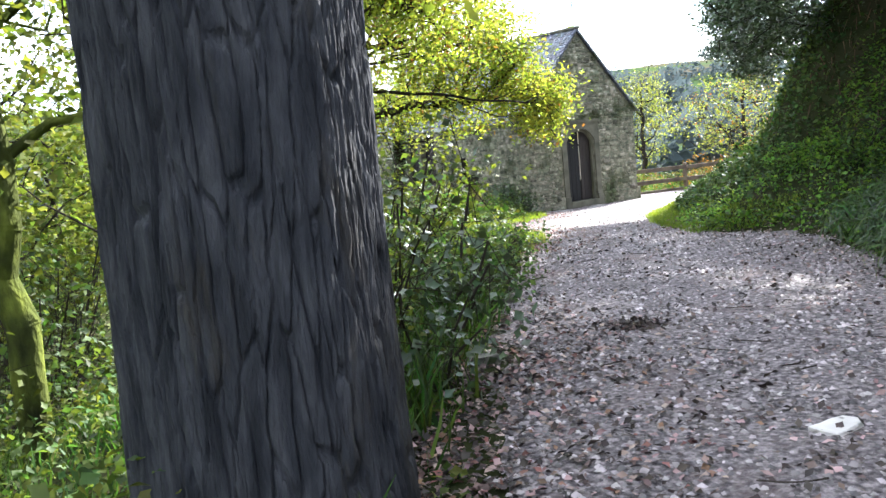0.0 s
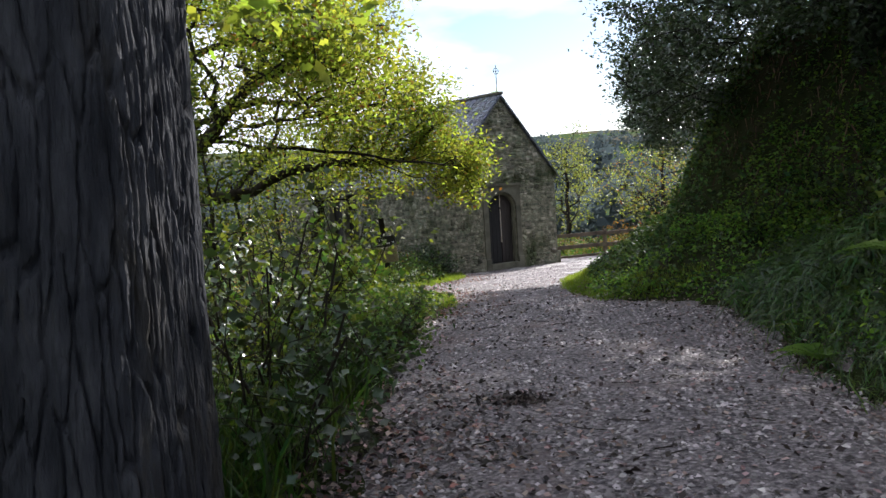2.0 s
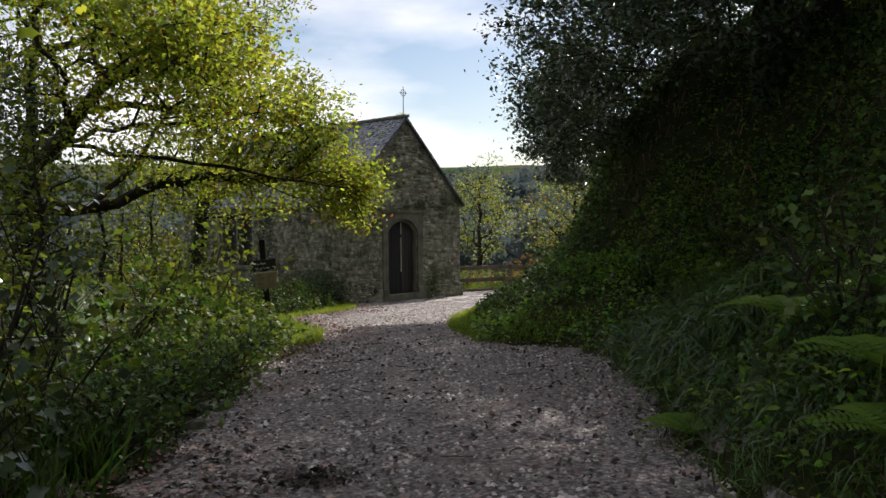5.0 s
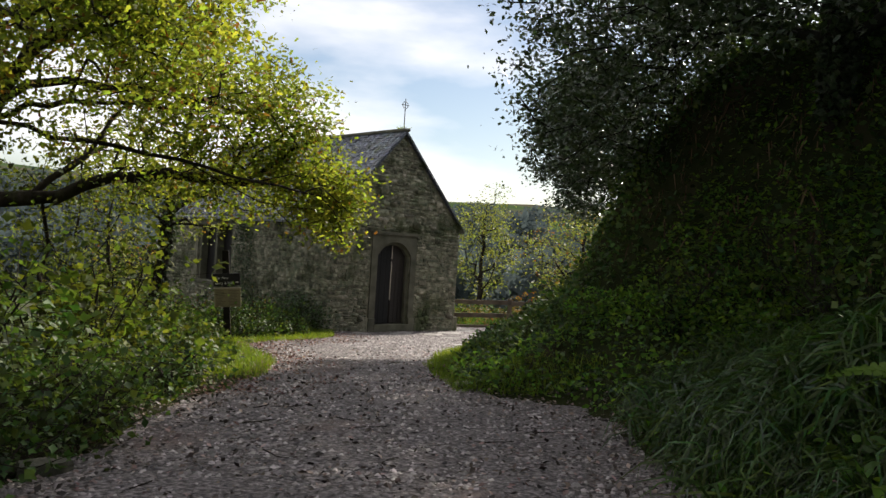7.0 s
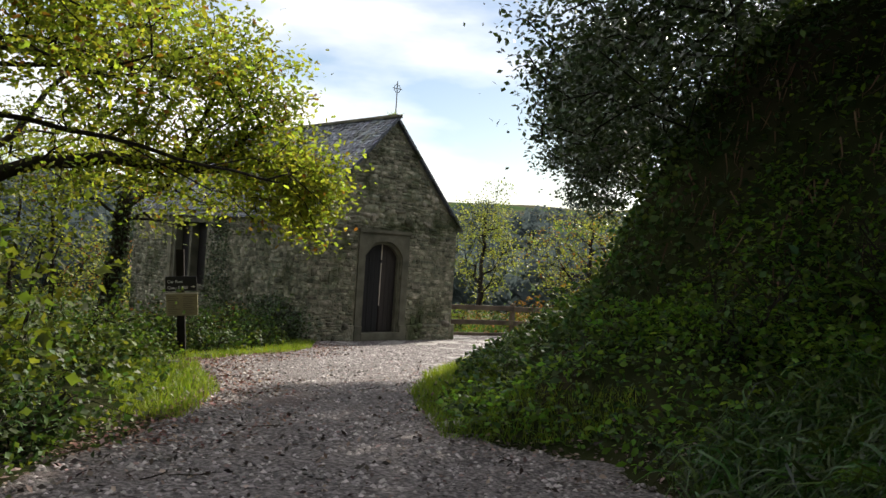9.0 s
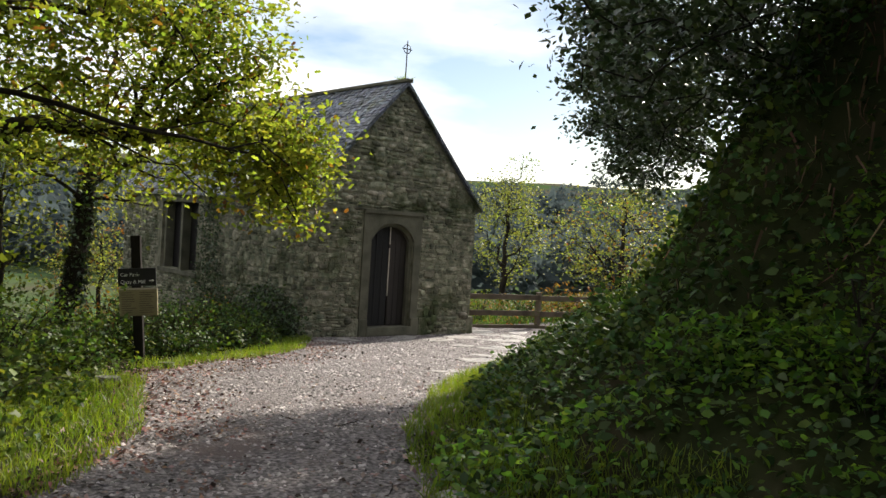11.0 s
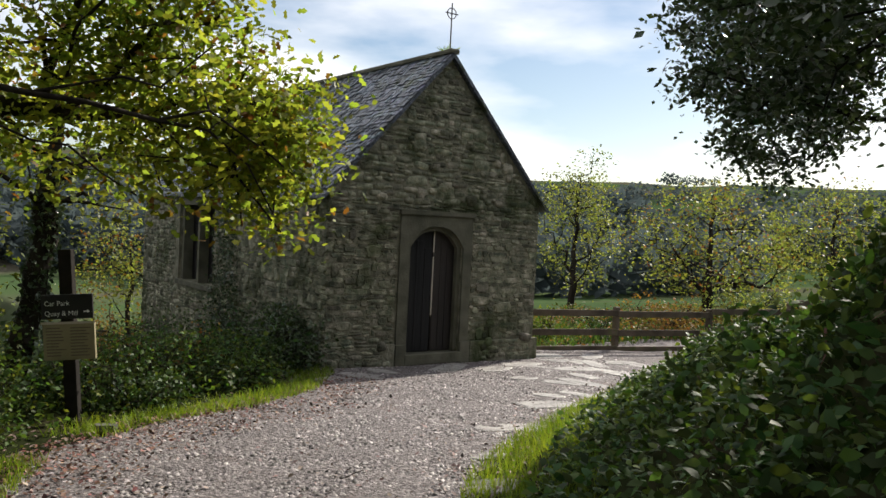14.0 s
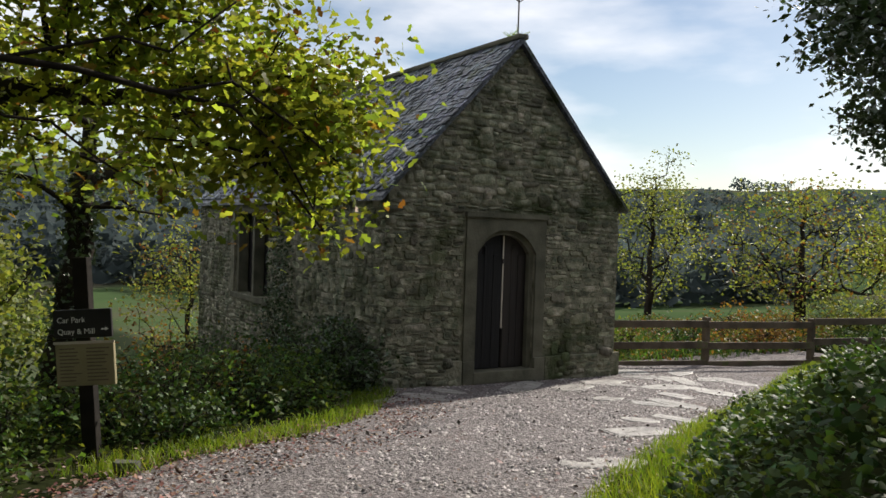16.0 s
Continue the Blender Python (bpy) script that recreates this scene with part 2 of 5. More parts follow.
def box(bm, x0, x1, y0, y1, z0, z1, bevel=0.0):
    vs = [bm.verts.new(p) for p in ((x0, y0, z0), (x1, y0, z0), (x1, y1, z0), (x0, y1, z0), (x0, y0, z1), (x1, y0, z1), (x1, y1, z1), (x0, y1, z1))]
    fs = [bm.faces.new([vs[i] for i in f]) for f in ((3, 2, 1, 0), (4, 5, 6, 7), (0, 1, 5, 4), (1, 2, 6, 5), (2, 3, 7, 6), (3, 0, 4, 7))]
    if bevel:
        es = list({e for f in fs for e in f.edges})
        bmesh.ops.bevel(bm, geom=es, offset=bevel, segments=2, affect="EDGES", profile=0.6)
    return vs


def boxed(name, dims, mat, parent=None, label="", bevel=0.008):
    bm = bmesh.new()
    box(bm, *dims, bevel=bevel)
    return part(name, bm, mat, parent, label)


def slab_of(name, outline, y0, y1, mat, parent=None, label=""):
    """A plate with an outline in x and z, from y0 to y1."""
    bm = bmesh.new()
    front = [bm.verts.new((x, y0, z)) for x, z in outline]
    back = [bm.verts.new((x, y1, z)) for x, z in outline]
    bm.faces.new(front)
    bm.faces.new(back[::-1])
    for i in range(len(outline)):
        j = (i + 1) % len(outline)
        bm.faces.new((front[j], front[i], back[i], back[j]))
    bmesh.ops.recalc_face_normals(bm, faces=bm.faces)
    bmesh.ops.triangulate(bm, faces=[f for f in bm.faces if len(f.verts) > 4])
    return part(name, bm, mat, parent, label)


def tubes(segments, sides=6):
    """Frusta for rows of (a, b, ra, rb): verts and quads."""
    seg = np.array([[*a, *b, ra, rb] for a, b, ra, rb in segments], dtype=float)
    a, b, ra, rb = seg[:, 0:3], seg[:, 3:6], seg[:, 6], seg[:, 7]
    d = b - a
    d /= np.linalg.norm(d, axis=1, keepdims=True) + 1e-9
    up = np.where(np.abs(d[:, 2:3]) > 0.9, np.array([[1.0, 0, 0]]), np.array([[0, 0, 1.0]]))
    u = np.cross(d, up)
    u /= np.linalg.norm(u, axis=1, keepdims=True) + 1e-9
    v = np.cross(d, u)
    ang = np.arange(sides) * 2 * np.pi / sides
    ring = u[:, None] * np.cos(ang)[None, :, None] + v[:, None] * np.sin(ang)[None, :, None]
    verts = np.concatenate([a[:, None] + ring * ra[:, None, None], b[:, None] + ring * rb[:, None, None]], axis=1)
    i = np.arange(sides)
    j = (i + 1) % sides
    quad = np.stack([i, j, j + sides, i + sides], axis=1)
    faces = (quad[None] + (np.arange(len(seg)) * 2 * sides)[:, None, None]).reshape(-1, 4)
    return verts.reshape(-1, 3), faces


LEAF = (np.array([(0, 0, 0), (0.5, 0.42, 0.08), (0.22, 0.62, 0.10), (0.0, 1.0, -0.06), (-0.22, 0.62, 0.10), (-0.5, 0.42, 0.08), (0, 0.5, 0.0)], dtype=float) * (0.75, 1, 1),
        np.array([(0, 1, 6), (1, 2, 6), (2, 3, 6), (6, 3, 4), (6, 4, 5), (6, 5, 0)]))
OAK = (np.array([(0, 0, 0), (0.28, 0.36, 0.06), (0.15, 0.52, 0.03), (0.27, 0.78, 0.06), (0, 1.1, -0.08), (-0.27, 0.78, 0.06), (-0.15, 0.52, 0.03), (-0.28, 0.36, 0.06)], dtype=float),
       np.array([(0, 1, 7), (1, 2, 7), (2, 6, 7), (2, 3, 6), (3, 5, 6), (3, 4, 5)]))
SMALL = (np.array([(0, 0, 0), (0.3, 0.5, 0.06), (0, 1, 0), (-0.3, 0.5, 0.06)], dtype=float), np.array([(0, 1, 2), (0, 2, 3)]))
BRAMBLE = (np.array([(0, 0, 0), (0.29, 0.34, 0.08), (0.2, 0.7, 0.06), (0, 1.0, -0.06), (-0.2, 0.7, 0.06), (-0.29, 0.34, 0.08)], dtype=float),
           np.array([(0, 1, 5), (1, 2, 5), (2, 4, 5), (2, 3, 4)]))
BLADE = (np.array([(-0.03, 0, 0), (0.03, 0, 0), (0.022, 0.1, 0.55), (-0.022, 0.1, 0.55), (0.0, 0.38, 0.95)], dtype=float), np.array([(0, 1, 2), (0, 2, 3), (3, 2, 4)]))


def strewn(template, places, sizes, tilt=1.0, upright=False, r=rng):
    """Copies of a small template at the places, turned at random; verts and faces."""
    tv, tf = template
    n = len(places)
    yaw = r.uniform(0, 2 * np.pi, n)
    if upright:
        ax, ay = r.normal(0, 0.18 * tilt, n), r.normal(0, 0.18 * tilt, n)
    else:
        ax, ay = r.normal(0, 0.75 * tilt, n), r.normal(0, 0.75 * tilt, n)
    cx, sx, cy, sy, cz, sz = np.cos(ax), np.sin(ax), np.cos(ay), np.sin(ay), np.cos(yaw), np.sin(yaw)
    p = tv[None] * np.asarray(sizes).reshape(-1, 1, 1)
    x, y, z = p[..., 0], p[..., 1], p[..., 2]
    y, z = y * cx[:, None] - z * sx[:, None], y * sx[:, None] + z * cx[:, None]
    x, z = x * cy[:, None] + z * sy[:, None], -x * sy[:, None] + z * cy[:, None]
    x, y = x * cz[:, None] - y * sz[:, None], x * sz[:, None] + y * cz[:, None]
    v = np.stack([x, y, z], axis=-1) + np.asarray(places)[:, None]
    f = tf[None] + (np.arange(n) * len(tv))[:, None, None]
    return v.reshape(-1, 3), f.reshape(-1, 3)


DROOP = (np.array([(-0.016, 0, 0), (0.016, 0, 0), (0.015, 0.28, 0.3), (-0.015, 0.28, 0.3), (0.012, 0.55, 0.2), (-0.012, 0.55, 0.2), (0, 0.78, -0.25)], dtype=float), np.array([(0, 1, 2), (0, 2, 3), (3, 2, 4), (3, 4, 5), (5, 4, 6)]))


# ---- the lie of the land ----
LEFT = np.array([(-24, -26), (-16.5, -17.5), (-14.2, -15.2), (-13.0, -13.9), (-12.1, -12.9), (-10.9, -11.1), (-10.1, -10.4), (-9.1, -9.2), (-7.7, -7.9), (-6.9, -6.8), (-6.3, -5.2), (-5.8, -4.0), (-5.0, -3.2), (-3.6, -2.5), (-2.6, -1.8), (-1.6, -0.4), (-1.5, 0.3)])
RIGHT = np.array([(-19, -26), (-12.8, -18.5), (-10.95, -16.2), (-9.75, -14.8), (-8.85, -13.9), (-7.6, -12.7), (-6.1, -11.4), (-5.9, -10.2), (-6.3, -9.6), (-5.8, -8.9), (-4.9, -7.6), (-3.0, -5.7), (-1.8, -4.8), (0.4, -3.5), (2.2, -2.7), (4.2, -1.75), (6.0, -0.9), (7.6, -0.2)])
LEVEL_S = [-30, -22.7, -17.3, -13.3, -9.2, -7.1, -4.1, 0, 6]
LEVEL_Z = [1.15, .95, .78, .65, .45, .29, .08, -.15, -.2]


def level(x, y):
    return np.interp((np.asarray(x) + np.asarray(y)) / math.sqrt(2), LEVEL_S, LEVEL_Z)


def beyond(line, x, y):
    """Signed distance from a polyline: positive to the left of its direction; and how far along it (0 to 1)."""
    x, y = np.asarray(x, float), np.asarray(y, float)
    best, sign, along = np.full(x.shape, 1e9), np.ones(x.shape), np.zeros(x.shape)
    n = len(line) - 1
    for k in range(n):
        (ax, ay), (bx, by) = line[k], line[k + 1]
        dx, dy = bx - ax, by - ay
        t = np.clip(((x - ax) * dx + (y - ay) * dy) / (dx * dx + dy * dy), 0, 1)
        d = np.hypot(x - ax - t * dx, y - ay - t * dy)
        side = np.sign(dx * (y - ay) - dy * (x - ax))
        near = d < best - 1e-6
        best, sign, along = np.where(near, d, best), np.where(near, side, sign), np.where(near, (k + t) / n, along)
    return best * np.where(sign == 0, 1, sign), along


def wave(x, y, s, seed=0):
    x, y = np.asarray(x, float) / s + seed * 1.7, np.asarray(y, float) / s - seed * 2.3
    return (np.sin(x * 1.3 + 1.7 * np.sin(y * 0.9)) + np.sin(y * 1.7 + 1.3 * np.sin(x * 1.1 + 2)) + 0.5 * np.sin(x * 3.1 + y * 2.3) + 0.5 * np.sin(y * 3.7 - x * 2.9)) / 3


def smooth(a, b, v):
    t = np.clip((v - a) / (b - a), 0, 1)
    return t * t * (3 - 2 * t)


def land(x, y):
    x, y = np.asarray(x, float), np.asarray(y, float)
    z = level(x, y)
    dl, _ = beyond(LEFT, x, y)
    dr, _ = beyond(RIGHT, x, y)
    dr = -dr
    s = (x + y) / math.sqrt(2)
    # the left side falls to the valley
    left = np.maximum(dl, 0)
    fall = np.interp(left, [0, 1.2, 3.0, 8, 20, 60], [0, 0.0, -0.5, -2.6, -5.5, -6.5])
    # behind the chapel and the fence
    back = np.maximum(y - 0.6 - 0.05 * x, 0) * (x > -1.5)
    fall_back = np.interp(back, [0, 1, 5, 9, 20, 60], [0, -0.05, -0.35, -0.8, -3.2, -6.0])
    east = smooth(-1.5, 3.5, x)
    fall = np.where(x > -1.5, np.minimum(fall, 0) * (1 - east) * smooth(0.0, 8.0, y) + fall_back, fall)
    z = z + fall
    # the bank and its cliff
    right = np.maximum(dr, 0)
    low = np.interp(right, [0, 0.5, 1.5, 3.0, 4.2, 8, 40], [0, 0.20, 0.80, 1.55, 1.85, 2.3, 7])
    steep = np.interp(right, [0, 0.25, 0.7, 1.6, 3.0, 8, 40], [0, 0.45, 0.85, 1.2, 1.9, 2.6, 7])
    ks = 1 - smooth(-16.0, -13.6, s)
    low = low * (1 - ks) + steep * ks
    cliff = np.interp(right, [0, 1.7, 2.5, 3.5, 8, 40], [0, 0, 1.6, 2.6, 3.4, 6])
    k = 1 - smooth(-8.8, -6.4, s)
    fade = 1 - smooth(-5.0, 1.8, s) * 0.78
    z = z + (low * fade + cliff * k) * (dr > 0) * (dl < 0) * np.where(y > 0.3, 1 - smooth(0.3, 5, y), 1)
    # far valley and hills
    r = np.hypot(x, y)
    hill = smooth(110, 420, r) * 37 * (0.9 + 0.1 * wave(x, y, 120)) + smooth(30, 200, r) * 2.0 * wave(x, y, 60, 1)
    return z + hill + 0.02 * wave(x, y, 0.7) * (np.abs(np.minimum(-dl, -dr)) < 30) + np.where(right > 0.3, 0.10 * wave(x, y, 0.9, 3), 0) + np.where(left > 0.8, 0.06 * wave(x, y, 0.9, 4), 0)


def spaced(lo, hi, step, far, grow=1.16):
    mid = list(np.arange(lo, hi + step / 2, step))
    a, b, s = [], [], step
    while (b[-1] if b else hi) < far:
        s *= grow
        b.append((b[-1] if b else hi) + s)
        a.append((a[-1] if a else lo) - s)
    return np.array(a[::-1] + mid + b)


def grid(xs, ys):
    gx, gy = np.meshgrid(xs, ys)
    n, m = len(xs), len(ys)
    idx = np.arange(n * m).reshape(m, n)
    f = np.stack([idx[:-1, :-1], idx[:-1, 1:], idx[1:, 1:], idx[1:, :-1]], axis=-1).reshape(-1, 4)
    return gx, gy, f


gx, gy, gf = grid(spaced(-20, 10, 0.22, 1400), spaced(-24, 12, 0.22, 1400))
gz = land(gx, gy)
ground = arrays("ground", np.stack([gx, gy, gz], -1).reshape(-1, 3), gf, M_SOIL, smooth=True, kind="structure")
ground.data.materials.append(M_MEADOW)
mid_f = np.stack([gx, gy], -1).reshape(-1, 2)[gf].mean(axis=1)
ground.data.polygons.foreach_set("material_index", (np.hypot(mid_f[:, 0], mid_f[:, 1]) > 34).astype(np.int32))

# the path, draped over the ground between its edges
px, py, pf = grid(np.arange(-20, 8.5, 0.1), np.arange(-24, 1.6, 0.1))
pdl, _ = beyond(LEFT, px, py)
pdr, _ = beyond(RIGHT, px, py)
edge = np.minimum(-pdl, pdr) + 0.12 * wave(px, py, 0.35, 5) + 0.1 * wave(px, py, 0.9, 6)
inside = (edge > -0.2) & (py < 0.2 + 0.9 * smooth(2.5, 3.2, px)) & ~((px > -1.45) & (px < 2.55) & (py > 0.02))
keep = inside.ravel()[pf].all(axis=1)
pz = land(px, py) + np.clip(edge * 0.25, -0.06, 0.016) + 0.012 * wave(px, py, 0.25, 7)
used = np.unique(pf[keep])
remap = np.zeros(px.size, int)
remap[used] = np.arange(len(used))
path_verts = np.stack([px, py, pz], -1).reshape(-1, 3)[used]
arrays("path", path_verts, remap[pf[keep]], M_GRAVEL, smooth=True, kind="structure")


def scatter(n, x0, x1, y0, y1, test, r=rng):
    p = np.stack([r.uniform(x0, x1, n), r.uniform(y0, y1, n)], -1)
    dl, _ = beyond(LEFT, p[:, 0], p[:, 1])
    dr, _ = beyond(RIGHT, p[:, 0], p[:, 1])
    p = p[test(p[:, 0], p[:, 1], dl, -dr)]
    return np.column_stack([p, land(p[:, 0], p[:, 1])])


# ---- trees ----
def tree(name, label, base, trunk, r0, blobs, leaf, leaf_mat, leaf_size, per, bark=None, spread=0.35, seed=1, tip=0.008, droop=0.15, brown=0.0, sides=6, category="tree", flat=1.0):
    """trunk: a polyline above the base; blobs: (centre, radii, number) of the crown's tufts, joined to the trunk by branches."""
    r = np.random.default_rng(seed)
    thing = empty(name, label, category, at=base)
    base = np.array(base, float)
    nodes, parent = [np.zeros(3)], [-1]
    for line in trunk:
        start = np.array(line[0], float)
        start = start - base
        at = int(np.argmin([np.linalg.norm(q - start) for q in nodes]))
        for q in line:
            q = np.array(q, float) - base
            a = nodes[at]
            steps = max(1, int(np.linalg.norm(q - a) / 0.35))
            for k in range(1, steps + 1):
                w = a + (q - a) * k / steps + r.normal(0, 0.04, 3) * (k < steps)
                if np.linalg.norm(w - nodes[at]) < 1e-4:
                    continue
                nodes.append(w)
                parent.append(at)
                at = len(nodes) - 1
    tufts = []
    for c, rad, n in blobs:
        d = r.normal(size=(n, 3))
        d /= np.linalg.norm(d, axis=1, keepdims=True)
        tufts.append(np.array(c) - base + d * (r.uniform(0.15, 1, (n, 1)) ** 0.45) * np.array(rad))
    tufts = np.concatenate(tufts)
    order = np.argsort([np.min(np.linalg.norm(np.array(nodes) - q, axis=1)) for q in tufts])
    arr = np.zeros((len(nodes) + len(tufts) * 14, 3))
    arr[:len(nodes)] = nodes
    count = len(nodes)
    plen = [0.0] * len(nodes)
    for i in range(1, len(nodes)):
        plen[i] = plen[parent[i]] + np.linalg.norm(nodes[i] - nodes[parent[i]])
    skip = max(1, int(0.2 * len(nodes)))
    lens = np.zeros(len(arr))
    lens[:count] = plen
    for q in tufts[order]:
        d = np.linalg.norm(arr[skip:count] - q, axis=1) + 0.25 * lens[skip:count] + np.maximum(arr[skip:count, 2] - q[2], 0) * 0.5
        at = int(np.argmin(d)) + skip
        a = arr[at]
        span = np.linalg.norm(q - a)
        steps = int(min(12, max(1, span / 0.3)))
        bend = r.normal(0, 0.10 * span, 3) + np.array([0, 0, 0.12 * span])
        for k in range(1, steps + 1):
            t = k / steps
            w = a + (q - a) * t + bend * math.sin(math.pi * t) + r.normal(0, 0.025, 3)
            arr[count] = w
            parent.append(at)
            lens[count] = lens[at] + np.linalg.norm(w - arr[at])
            at = count
            count += 1
    nodes = arr[:count]
    load = np.ones(count)
    for i in range(count - 1, 0, -1):
        load[parent[i]] += load[i]
    rad = np.maximum(tip, r0 * (load / load[0]) ** 0.58)
    segs = []
    for i in range(1, count):
        a, b, ra = nodes[parent[i]], nodes[i], min(rad[parent[i]], rad[i] * 1.35)
        d = (b - a) / (np.linalg.norm(b - a) + 1e-9)
        segs.append((a - d * ra * 0.3, b + d * rad[i] * 0.3, ra, rad[i]))
    thick = [s for s in segs if s[3] > 0.45 * rad[0]]
    thin = [s for s in segs if s[3] <= 0.45 * rad[0]]
    v, f = tubes(thick, sides + 4)
    arrays("trunk", v, f, bark or M_BARK, thing, smooth=True)
    v, f = tubes(thin, sides)
    arrays("branchwork", v, f, bark or M_BARK, thing, smooth=True, kind="stuff")
    tu = nodes[np.where(np.bincount(np.array(parent[1:]), minlength=count) == 0)[0]]
    tu = np.concatenate([tu, tufts])
    places = np.repeat(tu, per, axis=0) + r.normal(0, 1, (len(tu) * per, 3)) * spread * np.array([1, 1, 0.6 * flat])
    is_brown = r.random(len(places)) < brown * np.repeat(6.0 * r.random(len(tu)) ** 5, per)
    sizes = leaf_size * r.uniform(0.6, 1.25, len(places))
    v, f = strewn(leaf, places[~is_brown], sizes[~is_brown], 1.0, r=r)
    arrays("foliage", v, f, leaf_mat, thing, kind="stuff")
    if brown:
        v, f = strewn(leaf, places[is_brown], sizes[is_brown], 1.0, r=r)
        arrays("brown_foliage", v, f, M_LEAF_BROWN, thing, "leaves turned brown and orange", kind="stuff")
    return thing


def z_at(x, y, up=0.0):
    return float(land(x, y)) + up


def trunk_ivy(x, y, z0, z1, rad, n, seed, lean=(0, 0)):
    r = np.random.default_rng(seed)
    h, a = r.random(n), r.uniform(0, 2 * np.pi, n)
    q = rad * (0.75 + 0.4 * r.random(n)) * (1.1 - 0.35 * h) * (1 + 0.2 * np.sin(h * 9 + a * 2))
    p = np.column_stack([q * np.cos(a) + lean[0] * h, q * np.sin(a) + lean[1] * h, (z1 - z0) * h])
    v, f = strewn(LEAF, p, 0.075 * r.uniform(0.6, 1.3, n), 1.3, r=r)
    thing = empty("ivy", "dark ivy wrapped thickly round a tree trunk", "ivy", at=(x, y, z0))
    arrays("foliage", v, f, M_LEAF_DARK, thing, kind="stuff")


# the big trunk beside the start of the walk
def big_trunk():
    x, y = BIG
    z = z_at(x, y, -0.15)
    thing = empty("oak_tree", "massive old tree with deeply furrowed grey-brown bark beside the path", "tree", at=(x, y, z))
    h = np.concatenate([np.linspace(0, 3.2, 290), np.linspace(3.3, 6.5, 20)])
    rows, cols = len(h), 660
    a = np.linspace(0, 2 * np.pi, cols, endpoint=False)
    H, A = np.meshgrid(h, a, indexing="ij")
    R = 0.515 + 0.05 * np.exp(-H / 0.4) + 0.016 * np.sin(3 * A + H * 0.4) + 0.008 * np.sin(7 * A - H * 1.1) - 0.002 * H
    rt = np.random.default_rng(12)

    def grain(across, up):
        """Random relief, smooth over so many columns and rows."""
        g = rt.normal(size=(rows, cols))
        for width, axis in ((across, 1), (up, 0)):
            for _ in range(3):
                if width > 1:
                    c = np.cumsum(np.concatenate([g, np.take(g, range(width), axis=axis)], axis=axis), axis=axis)
                    g = np.take(c, range(width, width + g.shape[axis]), axis=axis) - np.take(c, range(g.shape[axis]), axis=axis)
        return (g - g.mean()) / g.std()

    def plates(around, tall, warp, seed):
        """How far a place on the bark lies from the furrow between two long plates."""
        rp = np.random.default_rng(seed)
        tiers = int(8 / tall)
        ju, jv = rp.uniform(0.1, 0.9, (tiers, around)), rp.uniform(0, 1, (tiers, around))
        u, v = A / (2 * np.pi) * around + warp, (H + 0.6) / tall
        iu, iv = np.floor(u).astype(int), np.floor(v).astype(int)
        first, second = np.full(u.shape, 9.0), np.full(u.shape, 9.0)
        for du in (-2, -1, 0, 1, 2):
            for dv in (-1, 0, 1):
                cu, cv = iu + du, np.clip(iv + dv, 0, tiers - 1)
                d = np.hypot(cu + ju[cv, cu % around] - u, (iv + dv + jv[cv, cu % around] - v) * 0.9)
                second = np.minimum(second, np.maximum(first, d))
                first = np.minimum(first, d)
        return second - first

    sway = 0.34 * grain(36, 60) + 0.16 * grain(12, 26) + 0.05 * grain(4, 8)
    wide = smooth(0.02, 0.13, plates(56, 0.5, sway, 5))
    fine_plates = smooth(0.0, 0.4, plates(104, 0.30, sway * 1.8, 6))
    R = R - 0.04 + 0.019 * wide + 0.005 * fine_plates + 0.0018 * grain(4, 14) + 0.0014 * grain(2, 6) + 0.001 * grain(1, 2)
    X, Y = R * np.cos(A) + LEANX * H, R * np.sin(A) + LEANY * H
    idx = np.arange(rows * cols).reshape(rows, cols)
    nx = np.roll(idx, -1, axis=1)
    f = np.stack([idx[:-1], nx[:-1], nx[1:], idx[1:]], -1).reshape(-1, 4)
    arrays("trunk", np.stack([X, Y, H], -1).reshape(-1, 3), f, M_BARK_BIG, thing, smooth=True)
    top = np.array((LEANX * 6.3, LEANY * 6.3, 6.3))
    r = np.random.default_rng(4)
    segs, tips, near_tips = [], [], []
    for k in range(9):
        a = k * 2.4
        e = top + np.array((math.cos(a) * 2.6, math.sin(a) * 2.6, 1.0 + (k % 3) * 1.0))
        mid = (top + e) / 2 + (0, 0, 0.3)
        segs += [(top, mid, 0.2, 0.11), (mid, e, 0.11, 0.04)]
        for j in range(6):
            t = mid + (e - mid) * r.random() + r.normal(0, 0.8, 3)
            segs.append((mid + (e - mid) * r.random(), t, 0.03, 0.01))
            tips.append(t)
    hub = np.array((-13.6, -13.3, 5.2)) - (x, y, z)
    segs.append((top * 0.85, hub, 0.06, 0.04))
    for q in ((-12.9, -13.3, 3.35), (-12.5, -12.5, 3.5), (-12.1, -12.8, 3.6), (-12.4, -11.7, 3.7), (-13.2, -13.0, 3.7), (-12.8, -12.2, 3.9), (-11.9, -12.0, 3.9), (-13.3, -13.9, 3.3), (-12.2, -13.3, 3.7)):
        q = np.array(q) - (x, y, z)
        segs.append((hub, (hub + q) / 2 + (0, 0, 0.2), 0.025, 0.014))
        segs.append(((hub + q) / 2 + (0, 0, 0.2), q, 0.014, 0.006))
        near_tips.append(q)
    v, f = tubes(segs, 8)
    arrays("limbwork", v, f, M_BARK, thing, smooth=True)
    pl = np.repeat(np.array(tips), 45, axis=0) + r.normal(0, 0.4, (len(tips) * 45, 3))
    pn = np.repeat(np.array(near_tips), 60, axis=0) + r.normal(0, 1, (len(near_tips) * 60, 3)) * (0.28, 0.28, 0.16)
    pl = np.concatenate([pl, pn])
